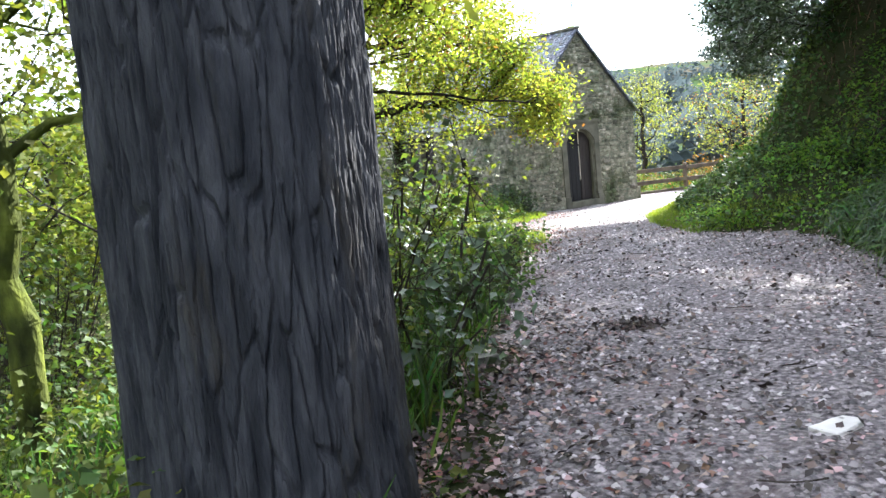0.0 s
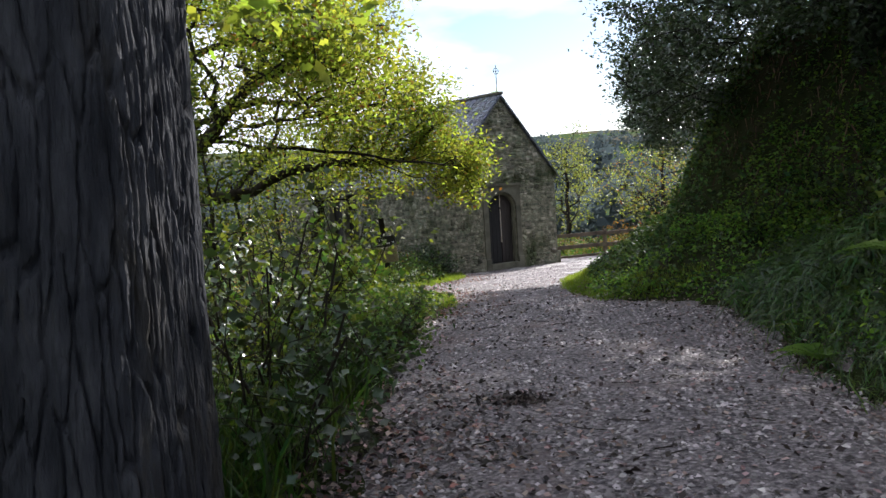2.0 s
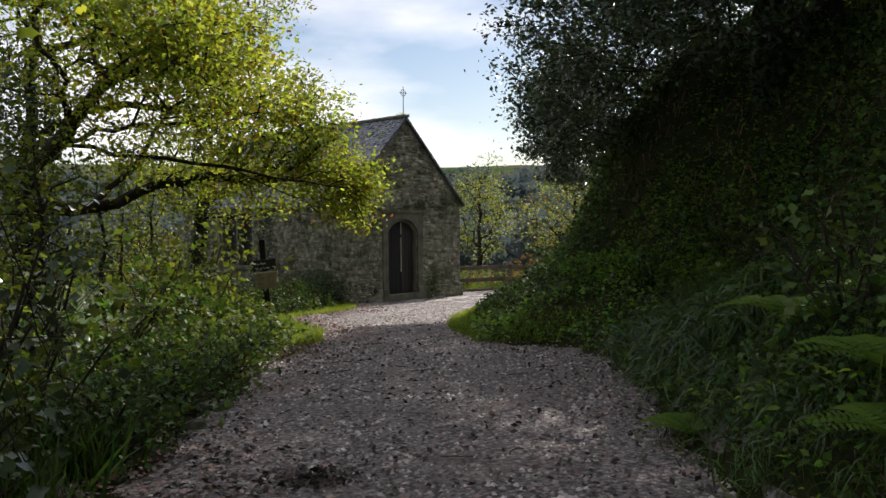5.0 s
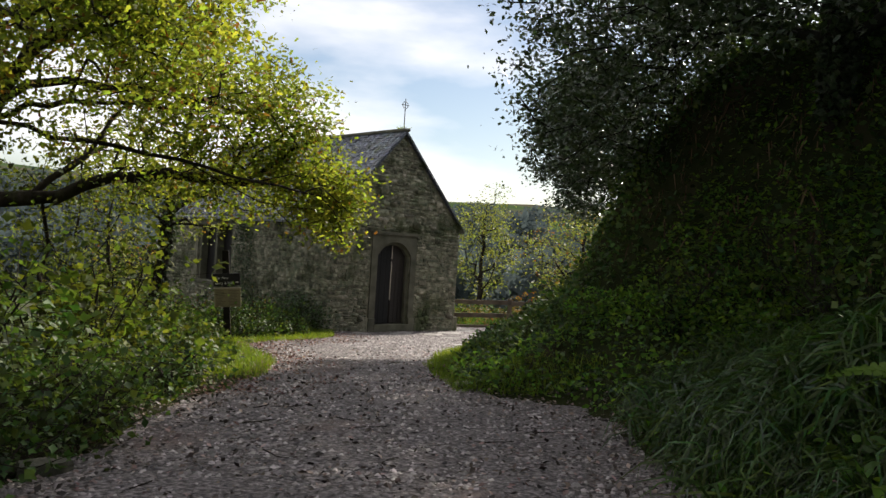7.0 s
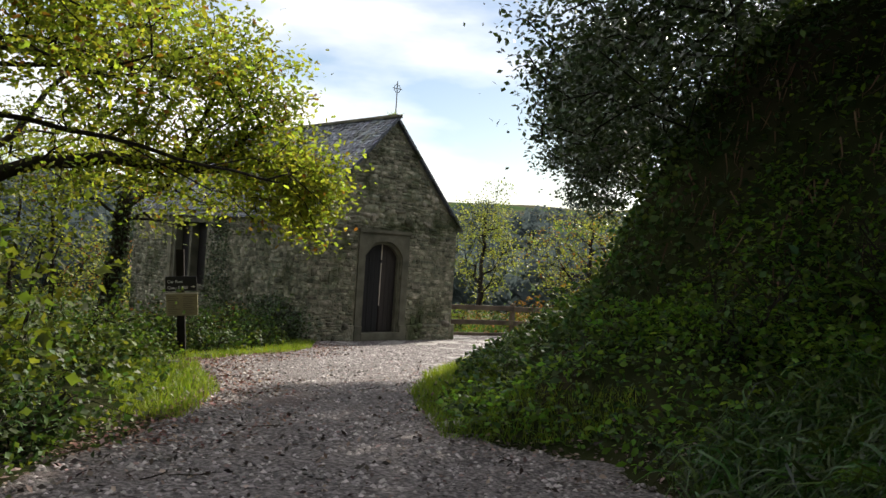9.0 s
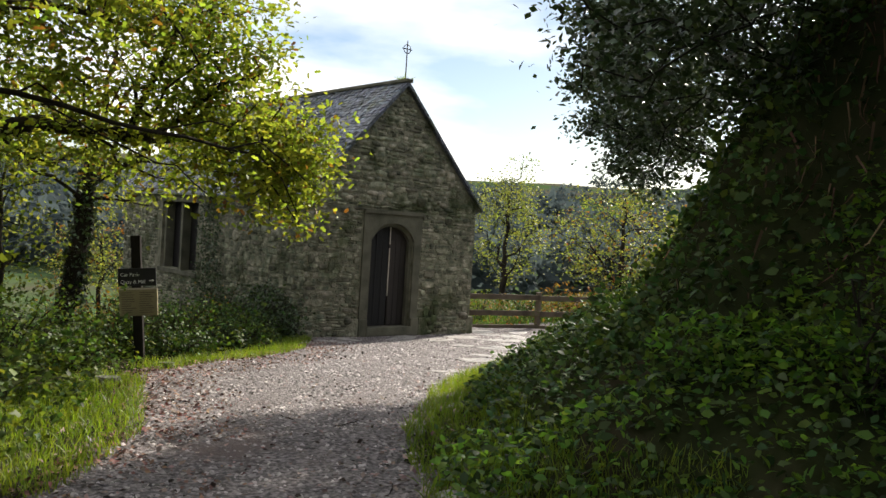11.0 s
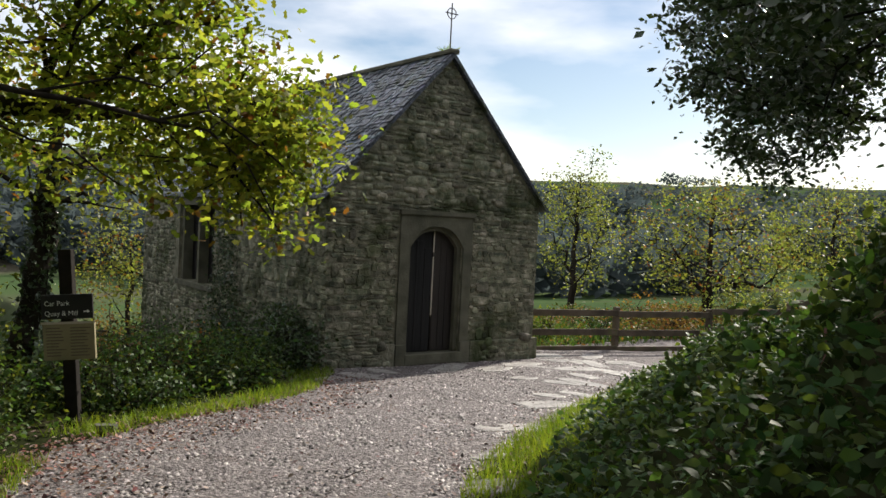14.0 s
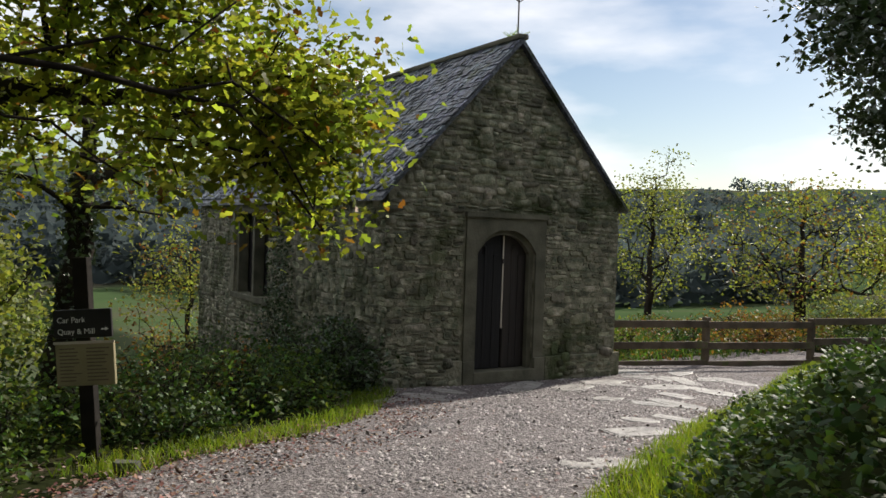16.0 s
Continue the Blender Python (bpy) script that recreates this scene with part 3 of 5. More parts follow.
    v, f = strewn(OAK, pl, 0.11 * r.uniform(0.6, 1.2, len(pl)), r=r)
    arrays("foliage", v, f, M_LEAF_OAK, thing, kind="stuff")


BIG, LEANX, LEANY = (-14.17, -14.14), 0.004, 0.006
big_trunk()

OX, OY = -9.2, -1.3
tree("oak_tree", "spreading ivy-clad oak with yellow-green autumn leaves beside the path", (OX, OY, z_at(OX, OY, -0.2)),
     [[(-9.2, -1.3, 0.6), (-9.15, -1.35, 2.3), (-9.1, -1.5, 4.2), (-9.0, -1.8, 6.2)],
      [(-9.1, -1.4, 2.3), (-8.3, -2.1, 2.35), (-7.3, -2.5, 2.75), (-6.2, -3.1, 2.85), (-5.0, -3.6, 2.9)],
      [(-8.3, -2.1, 2.4), (-7.5, -2.0, 3.1), (-6.9, -1.9, 4.0)],
      [(-9.1, -1.5, 3.6), (-8.6, -3.2, 3.9), (-7.2, -4.1, 4.0), (-5.8, -4.1, 3.8)],
      [(-9.1, -1.5, 3.0), (-9.3, -3.4, 3.3), (-8.7, -4.8, 3.5), (-7.2, -5.2, 3.6)],
      [(-9.3, -3.4, 3.3), (-9.2, -5.0, 4.0), (-8.9, -6.4, 4.3)],
      [(-9.0, -1.8, 5.0), (-7.6, -2.6, 5.4), (-6.4, -3.2, 5.2)],
      [(-9.2, -3.2, 3.3), (-7.6, -4.5, 3.0), (-6.12, -4.9, 2.76), (-5.79, -4.95, 2.74), (-5.35, -4.9, 2.68), (-4.96, -4.8, 2.66), (-4.62, -4.7, 2.45), (-4.36, -4.6, 2.1)],
      [(-6.12, -4.9, 2.76), (-5.6, -5.0, 2.92), (-5.33, -4.9, 2.9), (-5.15, -4.9, 3.07), (-4.95, -4.8, 3.25)],
      [(-7.0, -4.7, 2.9), (-6.1, -5.0, 2.47), (-5.9, -5.0, 2.46), (-5.68, -4.9, 2.31), (-5.43, -4.8, 2.18)],
      [(-5.35, -4.9, 2.68), (-4.96, -4.8, 2.8), (-4.48, -4.7, 2.56), (-4.18, -4.6, 2.39)],
      [(-4.96, -4.8, 2.66), (-4.6, -4.4, 2.9), (-4.2, -4.1, 3.0)]],
     0.24,
     [((-4.75, -4.2, 3.0), (0.9, 0.7, 0.55), 50), ((-4.3, -4.1, 2.75), (0.4, 0.4, 0.4), 28), ((-4.25, -4.2, 2.3), (0.35, 0.35, 0.4), 22), ((-5.0, -4.4, 2.5), (0.5, 0.4, 0.25), 12), ((-5.2, -4.0, 4.0), (0.8, 0.7, 0.6), 40), ((-5.7, -4.0, 3.8), (1.2, 1.0, 0.95), 70),
      ((-5.5, -2.9, 2.7), (1.1, 0.9, 0.6), 26), ((-6.8, -3.2, 2.9), (1.2, 1.2, 0.7), 34), ((-6.6, -1.2, 3.2), (1.4, 1.3, 0.9), 45),
      ((-7.1, -4.3, 4.2), (1.4, 1.3, 1.2), 75), ((-8.4, -4.6, 4.2), (1.5, 1.5, 1.3), 70), ((-6.8, -2.6, 5.4), (1.8, 1.7, 1.4), 80),
      ((-6.3, -3.4, 6.1), (1.2, 1.2, 1.2), 55), ((-9.3, -2.2, 6.3), (2.4, 2.3, 1.7), 90), ((-8.7, -6.3, 4.4), (1.3, 1.2, 0.8), 75), ((-9.9, -6.0, 5.6), (1.6, 1.4, 0.9), 80), ((-9.1, -6.6, 3.85), (1.1, 1.0, 0.8), 26), ((-8.2, -6.3, 3.9), (1.0, 0.9, 0.7), 20), ((-9.6, -7.2, 4.6), (1.2, 1.0, 0.7), 45), ((-10.4, -4.8, 5.2), (1.7, 1.6, 1.4), 60)],
     OAK, M_LEAF_OAK, 0.078, 38, seed=3, brown=0.06, spread=0.19, tip=0.006)

trunk_ivy(OX, OY, z_at(OX, OY), 5.0, 0.50, 10000, 61, (0.1, -0.2))
trunk_ivy(-5.3, 0.6, z_at(-5.3, 0.6), 2.6, 0.2, 1500, 62, (0.3, -0.2))

HX, HY = -3.2, -12.7
tree("holly_tree", "dark evergreen tree with glossy small leaves leaning from the bank", (HX, HY, z_at(HX, HY, -0.3)),
     [[(HX, HY, 4.4), (-3.5, -12.2, 5.5), (-4.0, -12.0, 6.5)], [(-3.6, -11.9, 4.3), (-3.4, -10.6, 4.8), (-3.2, -9.4, 4.7)], [(-3.5, -12.2, 5.5), (-5.2, -12.3, 6.0), (-6.4, -12.2, 5.6)]],
     0.10,
     [((-3.7, -9.0, 4.0), (1.2, 1.1, 1.2), 85), ((-2.9, -8.7, 5.2), (1.4, 1.2, 1.3), 75), ((-4.9, -10.3, 4.9), (1.5, 1.4, 1.4), 140), ((-3.2, -10.8, 6.0), (2.2, 2.0, 1.6), 140),
      ((-6.3, -12.3, 5.0), (1.6, 1.5, 1.3), 130), ((-8.0, -13.8, 5.2), (1.6, 1.5, 1.4), 110), ((-4.5, -13.5, 6.5), (2.6, 2.2, 1.9), 110)],
     SMALL, M_LEAF_DARK, 0.075, 44, seed=5, spread=0.17, bark=M_BARK_DARK)

HX, HY = 0.8, -9.0
tree("holly_tree", "dark evergreen tree with small leaves overhanging the bank towards the chapel", (HX, HY, z_at(HX, HY, -0.3)),
     [[(HX, HY, 3.4), (0.7, -8.8, 5.0), (0.5, -8.4, 6.5)], [(0.7, -8.8, 4.4), (0.9, -7.4, 4.9)], [(0.7, -8.8, 4.2), (-0.6, -8.2, 4.6)]],
     0.15,
     [((-2.0, -7.7, 4.0), (1.2, 0.8, 1.2), 70), ((-0.8, -6.6, 4.1), (1.2, 0.8, 1.4), 110), ((0.7, -5.5, 4.2), (1.3, 0.8, 1.6), 140), ((-1.1, -9.0, 3.0), (0.8, 0.7, 1.0), 30), ((0.8, -8.0, 3.3), (1.0, 0.9, 1.0), 30), ((2.0, -7.0, 5.6), (2.0, 1.4, 2.0), 125), ((-0.8, -8.9, 5.6), (2.0, 1.5, 1.9), 95),
      ((-1.6, -10.2, 4.2), (1.4, 1.2, 1.2), 50)],
     SMALL, M_LEAF_DARK, 0.072, 64, seed=6, spread=0.15, bark=M_BARK_DARK)
# evergreens out of view, added to keep sun off the path and bank
for k, (x, y, h) in enumerate(((0.5, -14.0, 6.0), (-4.5, -17.0, 6.5), (-9.0, -19.5, 6.0), (4.0, -10.5, 5.5), (-13.5, -23.0, 6.5), (-6.6, -15.8, 5.0))):
    zb = z_at(x, y, -0.2)
    tree("holly_tree", "dark evergreen tree out of view on the bank, added to shade the path", (x, y, zb), [[(x, y, zb + 1.5), (x + 0.2, y + 0.2, zb + h * 0.7)]], 0.16,
         [((x, y, zb + h * 0.65), (2.6, 2.4, h * 0.38), 170)], SMALL, M_LEAF_DARK, 0.12, 34, seed=90 + k, spread=0.30, bark=M_BARK_DARK)

# crowns set above the view along the sun's rays, added to shade the path
for k, (x, y, h) in enumerate(((-3.6, -11.9, 6.1), (-2.9, -13.6, 6.4), (-1.6, -11.3, 7.4))):
    zb = z_at(x, y, -0.2)
    tree("holly_tree", "tall evergreen tree behind the bank, its high unseen crown added for shade", (x, y, zb), [[(x, y, zb + 1.0), (x + 0.1, y + 0.1, h - 0.6)]], 0.09,
         [((x, y, h), (1.9, 1.7, 1.1), 130)], SMALL, M_LEAF_DARK, 0.12, 40, seed=190 + k, spread=0.34, bark=M_BARK)
    trunk_ivy(x, y, z_at(x, y), h - 1.2, 0.15, 2200, 290 + k, (0.03, 0.03))


# ---- chapel ----
XL, XR, YB, EAVE, RIDGE, FLOOR = -1.48, 2.58, 9.0, 2.48, 4.755, 0.02
XM = (XL + XR) / 2
DOOR_L, DOOR_R, SPRING, ARCH = -0.07, 0.97, 1.70, 2.03


def arch(x0, x1, spring, top, n=12):
    """Points of a four-centred arch from left to right."""
    out = []
    for k in range(n + 1):
        t = k / n
        u = abs(2 * t - 1)
        out.append((x0 + (x1 - x0) * t, spring + (top - spring) * (1 - u ** 2.7)))
    return out


def chapel():
    house = empty("chapel", "small slate-roofed rubble stone chapel with arched doorway beside the path", "chapel", at=(0, 0, 0))
    hole = [(DOOR_L, FLOOR)] + arch(DOOR_L, DOOR_R, SPRING, ARCH) + [(DOOR_R, FLOOR)]
    outline = [(XL, -0.5), (DOOR_L, -0.5)] + hole + [(DOOR_R, -0.5), (XR, -0.5), (XR, EAVE), (XM, RIDGE - 0.07), (XL, EAVE)]
    front = slab_of("wall", outline, 0.0, 0.5, M_MORTAR, house)
    slab_of("wall", [(XL, -1.5), (XR, -1.5), (XR, EAVE), (XM, RIDGE - 0.07), (XL, EAVE)], YB - 0.5, YB, M_MORTAR, house)
    boxed("wall", (XR - 0.5, XR, 0.502, YB - 0.502, -1.2, EAVE), M_MORTAR, house, bevel=0)
    # the side wall with its window
    WY0, WY1, WZ0, WZ1 = 4.5, 6.5, 0.66, 2.2
    o = [(0.502, -1.2), (YB - 0.502, -1.2), (YB - 0.502, EAVE), (WY1, EAVE), (WY1, WZ0), (WY0, WZ0), (WY0, WZ1), (WY1, WZ1), (WY1, EAVE), (0.502, EAVE)]
    bm = bmesh.new()
    ys, zs = (0.502, WY0, WY1, YB - 0.502), (-1.2, WZ0, WZ1, EAVE)
    grid_v = {(i, j, k): bm.verts.new((XL + 0.5 * k, ys[i], zs[j])) for i in range(4) for j in range(4) for k in range(2)}
    for i in range(3):
        for j in range(3):
            if (i, j) != (1, 1):
                for k in range(2):
                    bm.faces.new([grid_v[q] for q in ((i, j, k), (i + 1, j, k), (i + 1, j + 1, k), (i, j + 1, k))])
    for e in [e for e in bm.edges if len(e.link_faces) == 1 and all(abs(v.co.x - XL) < 1e-6 for v in e.verts)]:
        other = [next(w for w in bm.verts if abs(w.co.x - XL - 0.5) < 1e-6 and abs(w.co.y - v.co.y) < 1e-6 and abs(w.co.z - v.co.z) < 1e-6) for v in e.verts]
        bm.faces.new((e.verts[0], e.verts[1], other[1], other[0]))
    bmesh.ops.recalc_face_normals(bm, faces=bm.faces)
    side = part("wall", bm, M_MORTAR, house)
    win = boxed("window", (XL + 0.28, XL + 0.30, WY0, WY1, WZ0, WZ1), M_BOARD, house, "dark leaded window glass", bevel=0)
    for k in range(3):
        y = WY0 + 0.06 + (WY1 - WY0 - 0.12) * k / 2
        boxed("mullion", (XL + 0.06, XL + 0.26, y - 0.06, y + 0.06, WZ0, WZ1), M_DRESSED, win)
    boxed("sill", (XL - 0.04, XL + 0.27, WY0 - 0.08, WY1 + 0.08, WZ0 - 0.1, WZ0 - 0.002), M_DRESSED, win)
    boxed("lintel", (XL - 0.015, XL + 0.27, WY0 - 0.1, WY1 + 0.1, WZ1 + 0.002, WZ1 + 0.16), M_DRESSED, win)
    # plinth
    boxed("plinth", (XL - 0.05, DOOR_L - 0.20, -0.07, -0.002, -0.5, 0.22), M_MORTAR, house, bevel=0.015)
    boxed("plinth", (DOOR_R + 0.20, XR + 0.06, -0.07, -0.002, -0.5, 0.2), M_MORTAR, house, bevel=0.015)
    # doorway
    o = [(DOOR_L - 0.17, 0.2), (DOOR_L, 0.2)] + [(DOOR_L, SPRING)] + arch(DOOR_L, DOOR_R, SPRING, ARCH)[1:-1] + [(DOOR_R, SPRING), (DOOR_R, 0.2), (DOOR_R + 0.17, 0.2), (DOOR_R + 0.17, 2.2), (DOOR_L - 0.17, 2.2)]
    slab_of("door_surround", o, -0.035, -0.003, M_DRESSED, house, "dressed stone door surround with a flat arch")
    o = [(DOOR_L - 0.19, 2.202), (DOOR_R + 0.19, 2.202), (DOOR_R + 0.19, 2.27), (DOOR_L - 0.19, 2.27)]
    slab_of("hood_mould", o, -0.07, -0.002, M_DRESSED, house)
    for x in (DOOR_L - 0.19, DOOR_R):
        boxed("jamb_foot", (x, x + 0.19, -0.075, -0.002, -0.3, 0.198), M_DRESSED, house)
    i = 0.07
    o = [(DOOR_L, FLOOR), (DOOR_L + i, FLOOR), (DOOR_L + i, SPRING)] + arch(DOOR_L + i, DOOR_R - i, SPRING, ARCH - i)[1:-1] + [(DOOR_R - i, SPRING), (DOOR_R - i, FLOOR), (DOOR_R, FLOOR)] + arch(DOOR_L, DOOR_R, SPRING, ARCH)[::-1]
    slab_of("door_moulding", o, 0.04, 0.125, M_DRESSED, house)
    boxed("threshold", (DOOR_L - 0.02, DOOR_R + 0.02, -0.09, 0.3, -0.12, FLOOR + 0.02), M_DRESSED, house)
    mid = 0.50
    left = [(DOOR_L + 0.01, FLOOR + 0.025)] + [p for p in arch(DOOR_L + 0.01, DOOR_R - 0.01, SPRING, ARCH - 0.01, 24) if p[0] < mid - 0.012] + [(mid - 0.012, ARCH - 0.02), (mid - 0.012, FLOOR + 0.025)]
    right = [(mid + 0.012, FLOOR + 0.025), (mid + 0.012, ARCH - 0.02)] + [p for p in arch(DOOR_L + 0.01, DOOR_R - 0.01, SPRING, ARCH - 0.01, 24) if p[0] > mid + 0.012] + [(DOOR_R - 0.01, FLOOR + 0.025)]
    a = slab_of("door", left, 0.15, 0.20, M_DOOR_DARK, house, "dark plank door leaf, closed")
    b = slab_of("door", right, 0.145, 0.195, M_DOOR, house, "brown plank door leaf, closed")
    for dr, x0, x1 in ((a, DOOR_L + 0.09, mid - 0.02), (b, mid + 0.02, DOOR_R - 0.09)):
        n = 3
        for k in range(n):
            w = (x1 - x0) / n
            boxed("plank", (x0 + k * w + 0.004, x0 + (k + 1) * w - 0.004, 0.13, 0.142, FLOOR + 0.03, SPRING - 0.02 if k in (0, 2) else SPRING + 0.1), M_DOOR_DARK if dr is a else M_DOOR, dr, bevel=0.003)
    # slit of light between the leaves, put in as pale strips
    for z0, z1 in ((0.62, 1.55), (1.62, 1.95)):
        boxed("door_light_slit", (mid - 0.011, mid + 0.011, 0.125, 0.138, z0, z1), M_PALE, house, "pale strip painted as the slit of light between the door leaves", bevel=0.003)
    boxed("ring_handle", (mid - 0.02, mid + 0.02, 0.105, 0.12, 1.56, 1.61), M_IRON, house)
    # roof
    for sgn in (-1, 1):
        x_e = XM + sgn * ((XR - XL) / 2 + 0.11)
        z_e = EAVE - 0.06
        bm = bmesh.new()
        pts = [(XM, RIDGE), (x_e, z_e), (x_e, z_e - 0.06), (XM, RIDGE - 0.08)]
        f0 = [bm.verts.new((x, -0.10, z)) for x, z in pts]
        f1 = [bm.verts.new((x, YB + 0.12, z)) for x, z in pts]
        bm.faces.new(f0), bm.faces.new(f1[::-1])
        for k in range(4):
            bm.faces.new((f0[(k + 1) % 4], f0[k], f1[k], f1[(k + 1) % 4]))
        bmesh.ops.recalc_face_normals(bm, faces=bm.faces)
        part("roof", bm, M_SLATE_J, house)
    boxed("ridge", (XM - 0.09, XM + 0.09, -0.12, YB + 0.13, RIDGE - 0.03, RIDGE + 0.05), M_DRESSED, house, bevel=0.03)
    # iron cross
    c = empty("cross", "thin wrought iron ringed cross on the gable", "cross", at=(XM + 0.05, 0.1, RIDGE + 0.02))
    segs = [((0, 0, 0), (0, 0, 0.78), 0.012, 0.01), ((-0.12, 0, 0.62), (0.12, 0, 0.62), 0.009, 0.009)]
    v, f = tubes(segs, 8)
    arrays("shaft", v, f, M_IRON, c)
    ring = [(0.085 * math.cos(k * math.pi / 8), 0, 0.62 + 0.085 * math.sin(k * math.pi / 8)) for k in range(17)]
    v, f = tubes([(ring[k], ring[k + 1], 0.008, 0.008) for k in range(16)], 6)
    arrays("ring", v, f, M_IRON, c)
    return house, front, side


HOUSE, FRONT, SIDE = chapel()


# ---- fence, sign ----
def fence(points, label, rails=((0.62, 0.72), (0.28, 0.38)), board=True, post=1.0):
    f = empty("fence", label, "fence", at=(points[0][0], points[0][1], z_at(*points[0])))
    z0 = f.location.z
    prev = None
    for (x, y) in points:
        z = z_at(x, y) - z0
        boxed("post", (x - f.location.x - 0.05, x - f.location.x + 0.05, y - f.location.y - 0.05, y - f.location.y + 0.05, z - 0.1, z + post - 0.16), M_RAIL, f)
        here = Vector((x - f.location.x, y - f.location.y, z))
        if prev is not None:
            d = here - prev
            for a, b in rails + (((-0.02, 0.1),) if board else ()):
                bm = bmesh.new()
                box(bm, 0, d.length, -0.085, -0.055, a, b, 0.006)
                rail = part("rail", bm, M_RAIL, f)
                rail.matrix_basis = Matrix.Translation(prev) @ Vector((d.x, d.y, 0)).to_track_quat("X", "Z").to_matrix().to_4x4()
                rail.location.z += d.z / 2
        prev = here
    return f


fence([(2.75, 0.75), (4.85, 0.15), (6.9, -0.45), (9.0, -0.9), (11.2, -1.2)], "weathered post and rail timber fence beyond the chapel corner", rails=((0.66, 0.78), (0.30, 0.42)), post=1.0)
fence([(-3.0, 9.5), (-3.9, 8.0), (-5.6, 8.6)], "dark timber fence behind the chapel", board=False)


def sign():
    x, y = -5.38, -2.93
    s = empty("signpost", "dark signpost with black direction board and tan notice, path edge", "signpost", at=(x, y, z_at(x, y, 0.06)), turn=-32)
    s.matrix_basis = s.matrix_basis @ pose(0, 0, 0, 0, -4.5, 0)
    boxed("post", (-0.055, 0.055, -0.04, 0.05, -0.3, 1.46), M_POST, s)
    b = boxed("direction_board", (-0.20, 0.23, -0.075, -0.045, 0.87, 1.08), M_BOARD, s, "black board with white lettering")
    for text, z in (("Car Park", 0.985), ("Quay & Mill", 0.90)):
        cu = bpy.data.curves.new("lettering", "FONT")
        cu.body, cu.size, cu.extrude = text, 0.058, 0.001
        me_ob = new("lettering_curve", cu)
        dg = bpy.context.evaluated_depsgraph_get()
        me = bpy.data.meshes.new_from_object(me_ob.evaluated_get(dg))
        bpy.data.objects.remove(me_ob)
        t = new("lettering", me)
        me.materials.clear()
        me.materials.append(M_WHITE)
        t.parent = b
        t.matrix_basis = pose(-0.17, -0.078, z, 90, 0, 0)
    bm = bmesh.new()
    box(bm, 0.155, 0.185, -0.080, -0.077, 0.925, 0.937)
    bm.faces.new([bm.verts.new(p) for p in ((0.185, -0.079, 0.915), (0.21, -0.079, 0.931), (0.185, -0.079, 0.947))])
    part("arrow", bm, M_WHITE, b)
    n = boxed("notice", (-0.19, 0.24, -0.085, -0.045, 0.52, 0.84), M_NOTICE, s, "tan notice panel with small print")
    r = random.Random(3)
    boxed("notice_frame", (-0.20, 0.25, -0.089, -0.086, 0.828, 0.848), M_PALE, n, "worn pale top edge", bevel=0.001)
    for k in range(20):
        z = 0.79 - (k % 10) * 0.026
        x0 = -0.16 if k < 10 else 0.04
        boxed("print_line", (x0, x0 + 0.10 + r.random() * 0.07, -0.088, -0.086, z, z + 0.008), M_INK, n, bevel=0)


sign()


# ---- paving slabs, stones and the white plate on the path ----
def flat_stone(x, y, w, d, h, turn, mat, name, label, category, group="", seed=0, sink=0.02):
    r = np.random.default_rng(seed)
    n = 9
    a = np.arange(n) * 2 * np.pi / n + r.uniform(-0.2, 0.2, n)
    q = 1 / np.maximum(np.abs(np.cos(a)), np.abs(np.sin(a))) ** 0.75 * r.uniform(0.85, 1.08, n)
    bm = bmesh.new()
    rings = []
    for z, k in ((-0.04, 1.0), (h * 0.7, 1.0), (h, 0.93)):
        rings.append([bm.verts.new((math.cos(b) * w / 2 * s * k, math.sin(b) * d / 2 * s * k, z + r.uniform(-1, 1) * 0.004)) for b, s in zip(a, q)])
    for lo, hi in zip(rings, rings[1:]):
        for i in range(n):
            bm.faces.new((lo[i], lo[(i + 1) % n], hi[(i + 1) % n], hi[i]))
    bm.faces.new(rings[-1])
    ob = part(name, bm, mat)
    tagged(ob, label, category, group)
    e = 0.3
    nx, ny = (z_at(x - e, y) - z_at(x + e, y)) / (2 * e), (z_at(x, y - e) - z_at(x, y + e)) / (2 * e)
    up = Vector((nx, ny, 1)).normalized().to_track_quat("Z", "Y").to_matrix().to_4x4()
    ob.matrix_basis = Matrix.Translation((x, y, z_at(x, y, 0.02 - sink))) @ up @ pose(0, 0, 0, 0, 0, turn)
    return ob


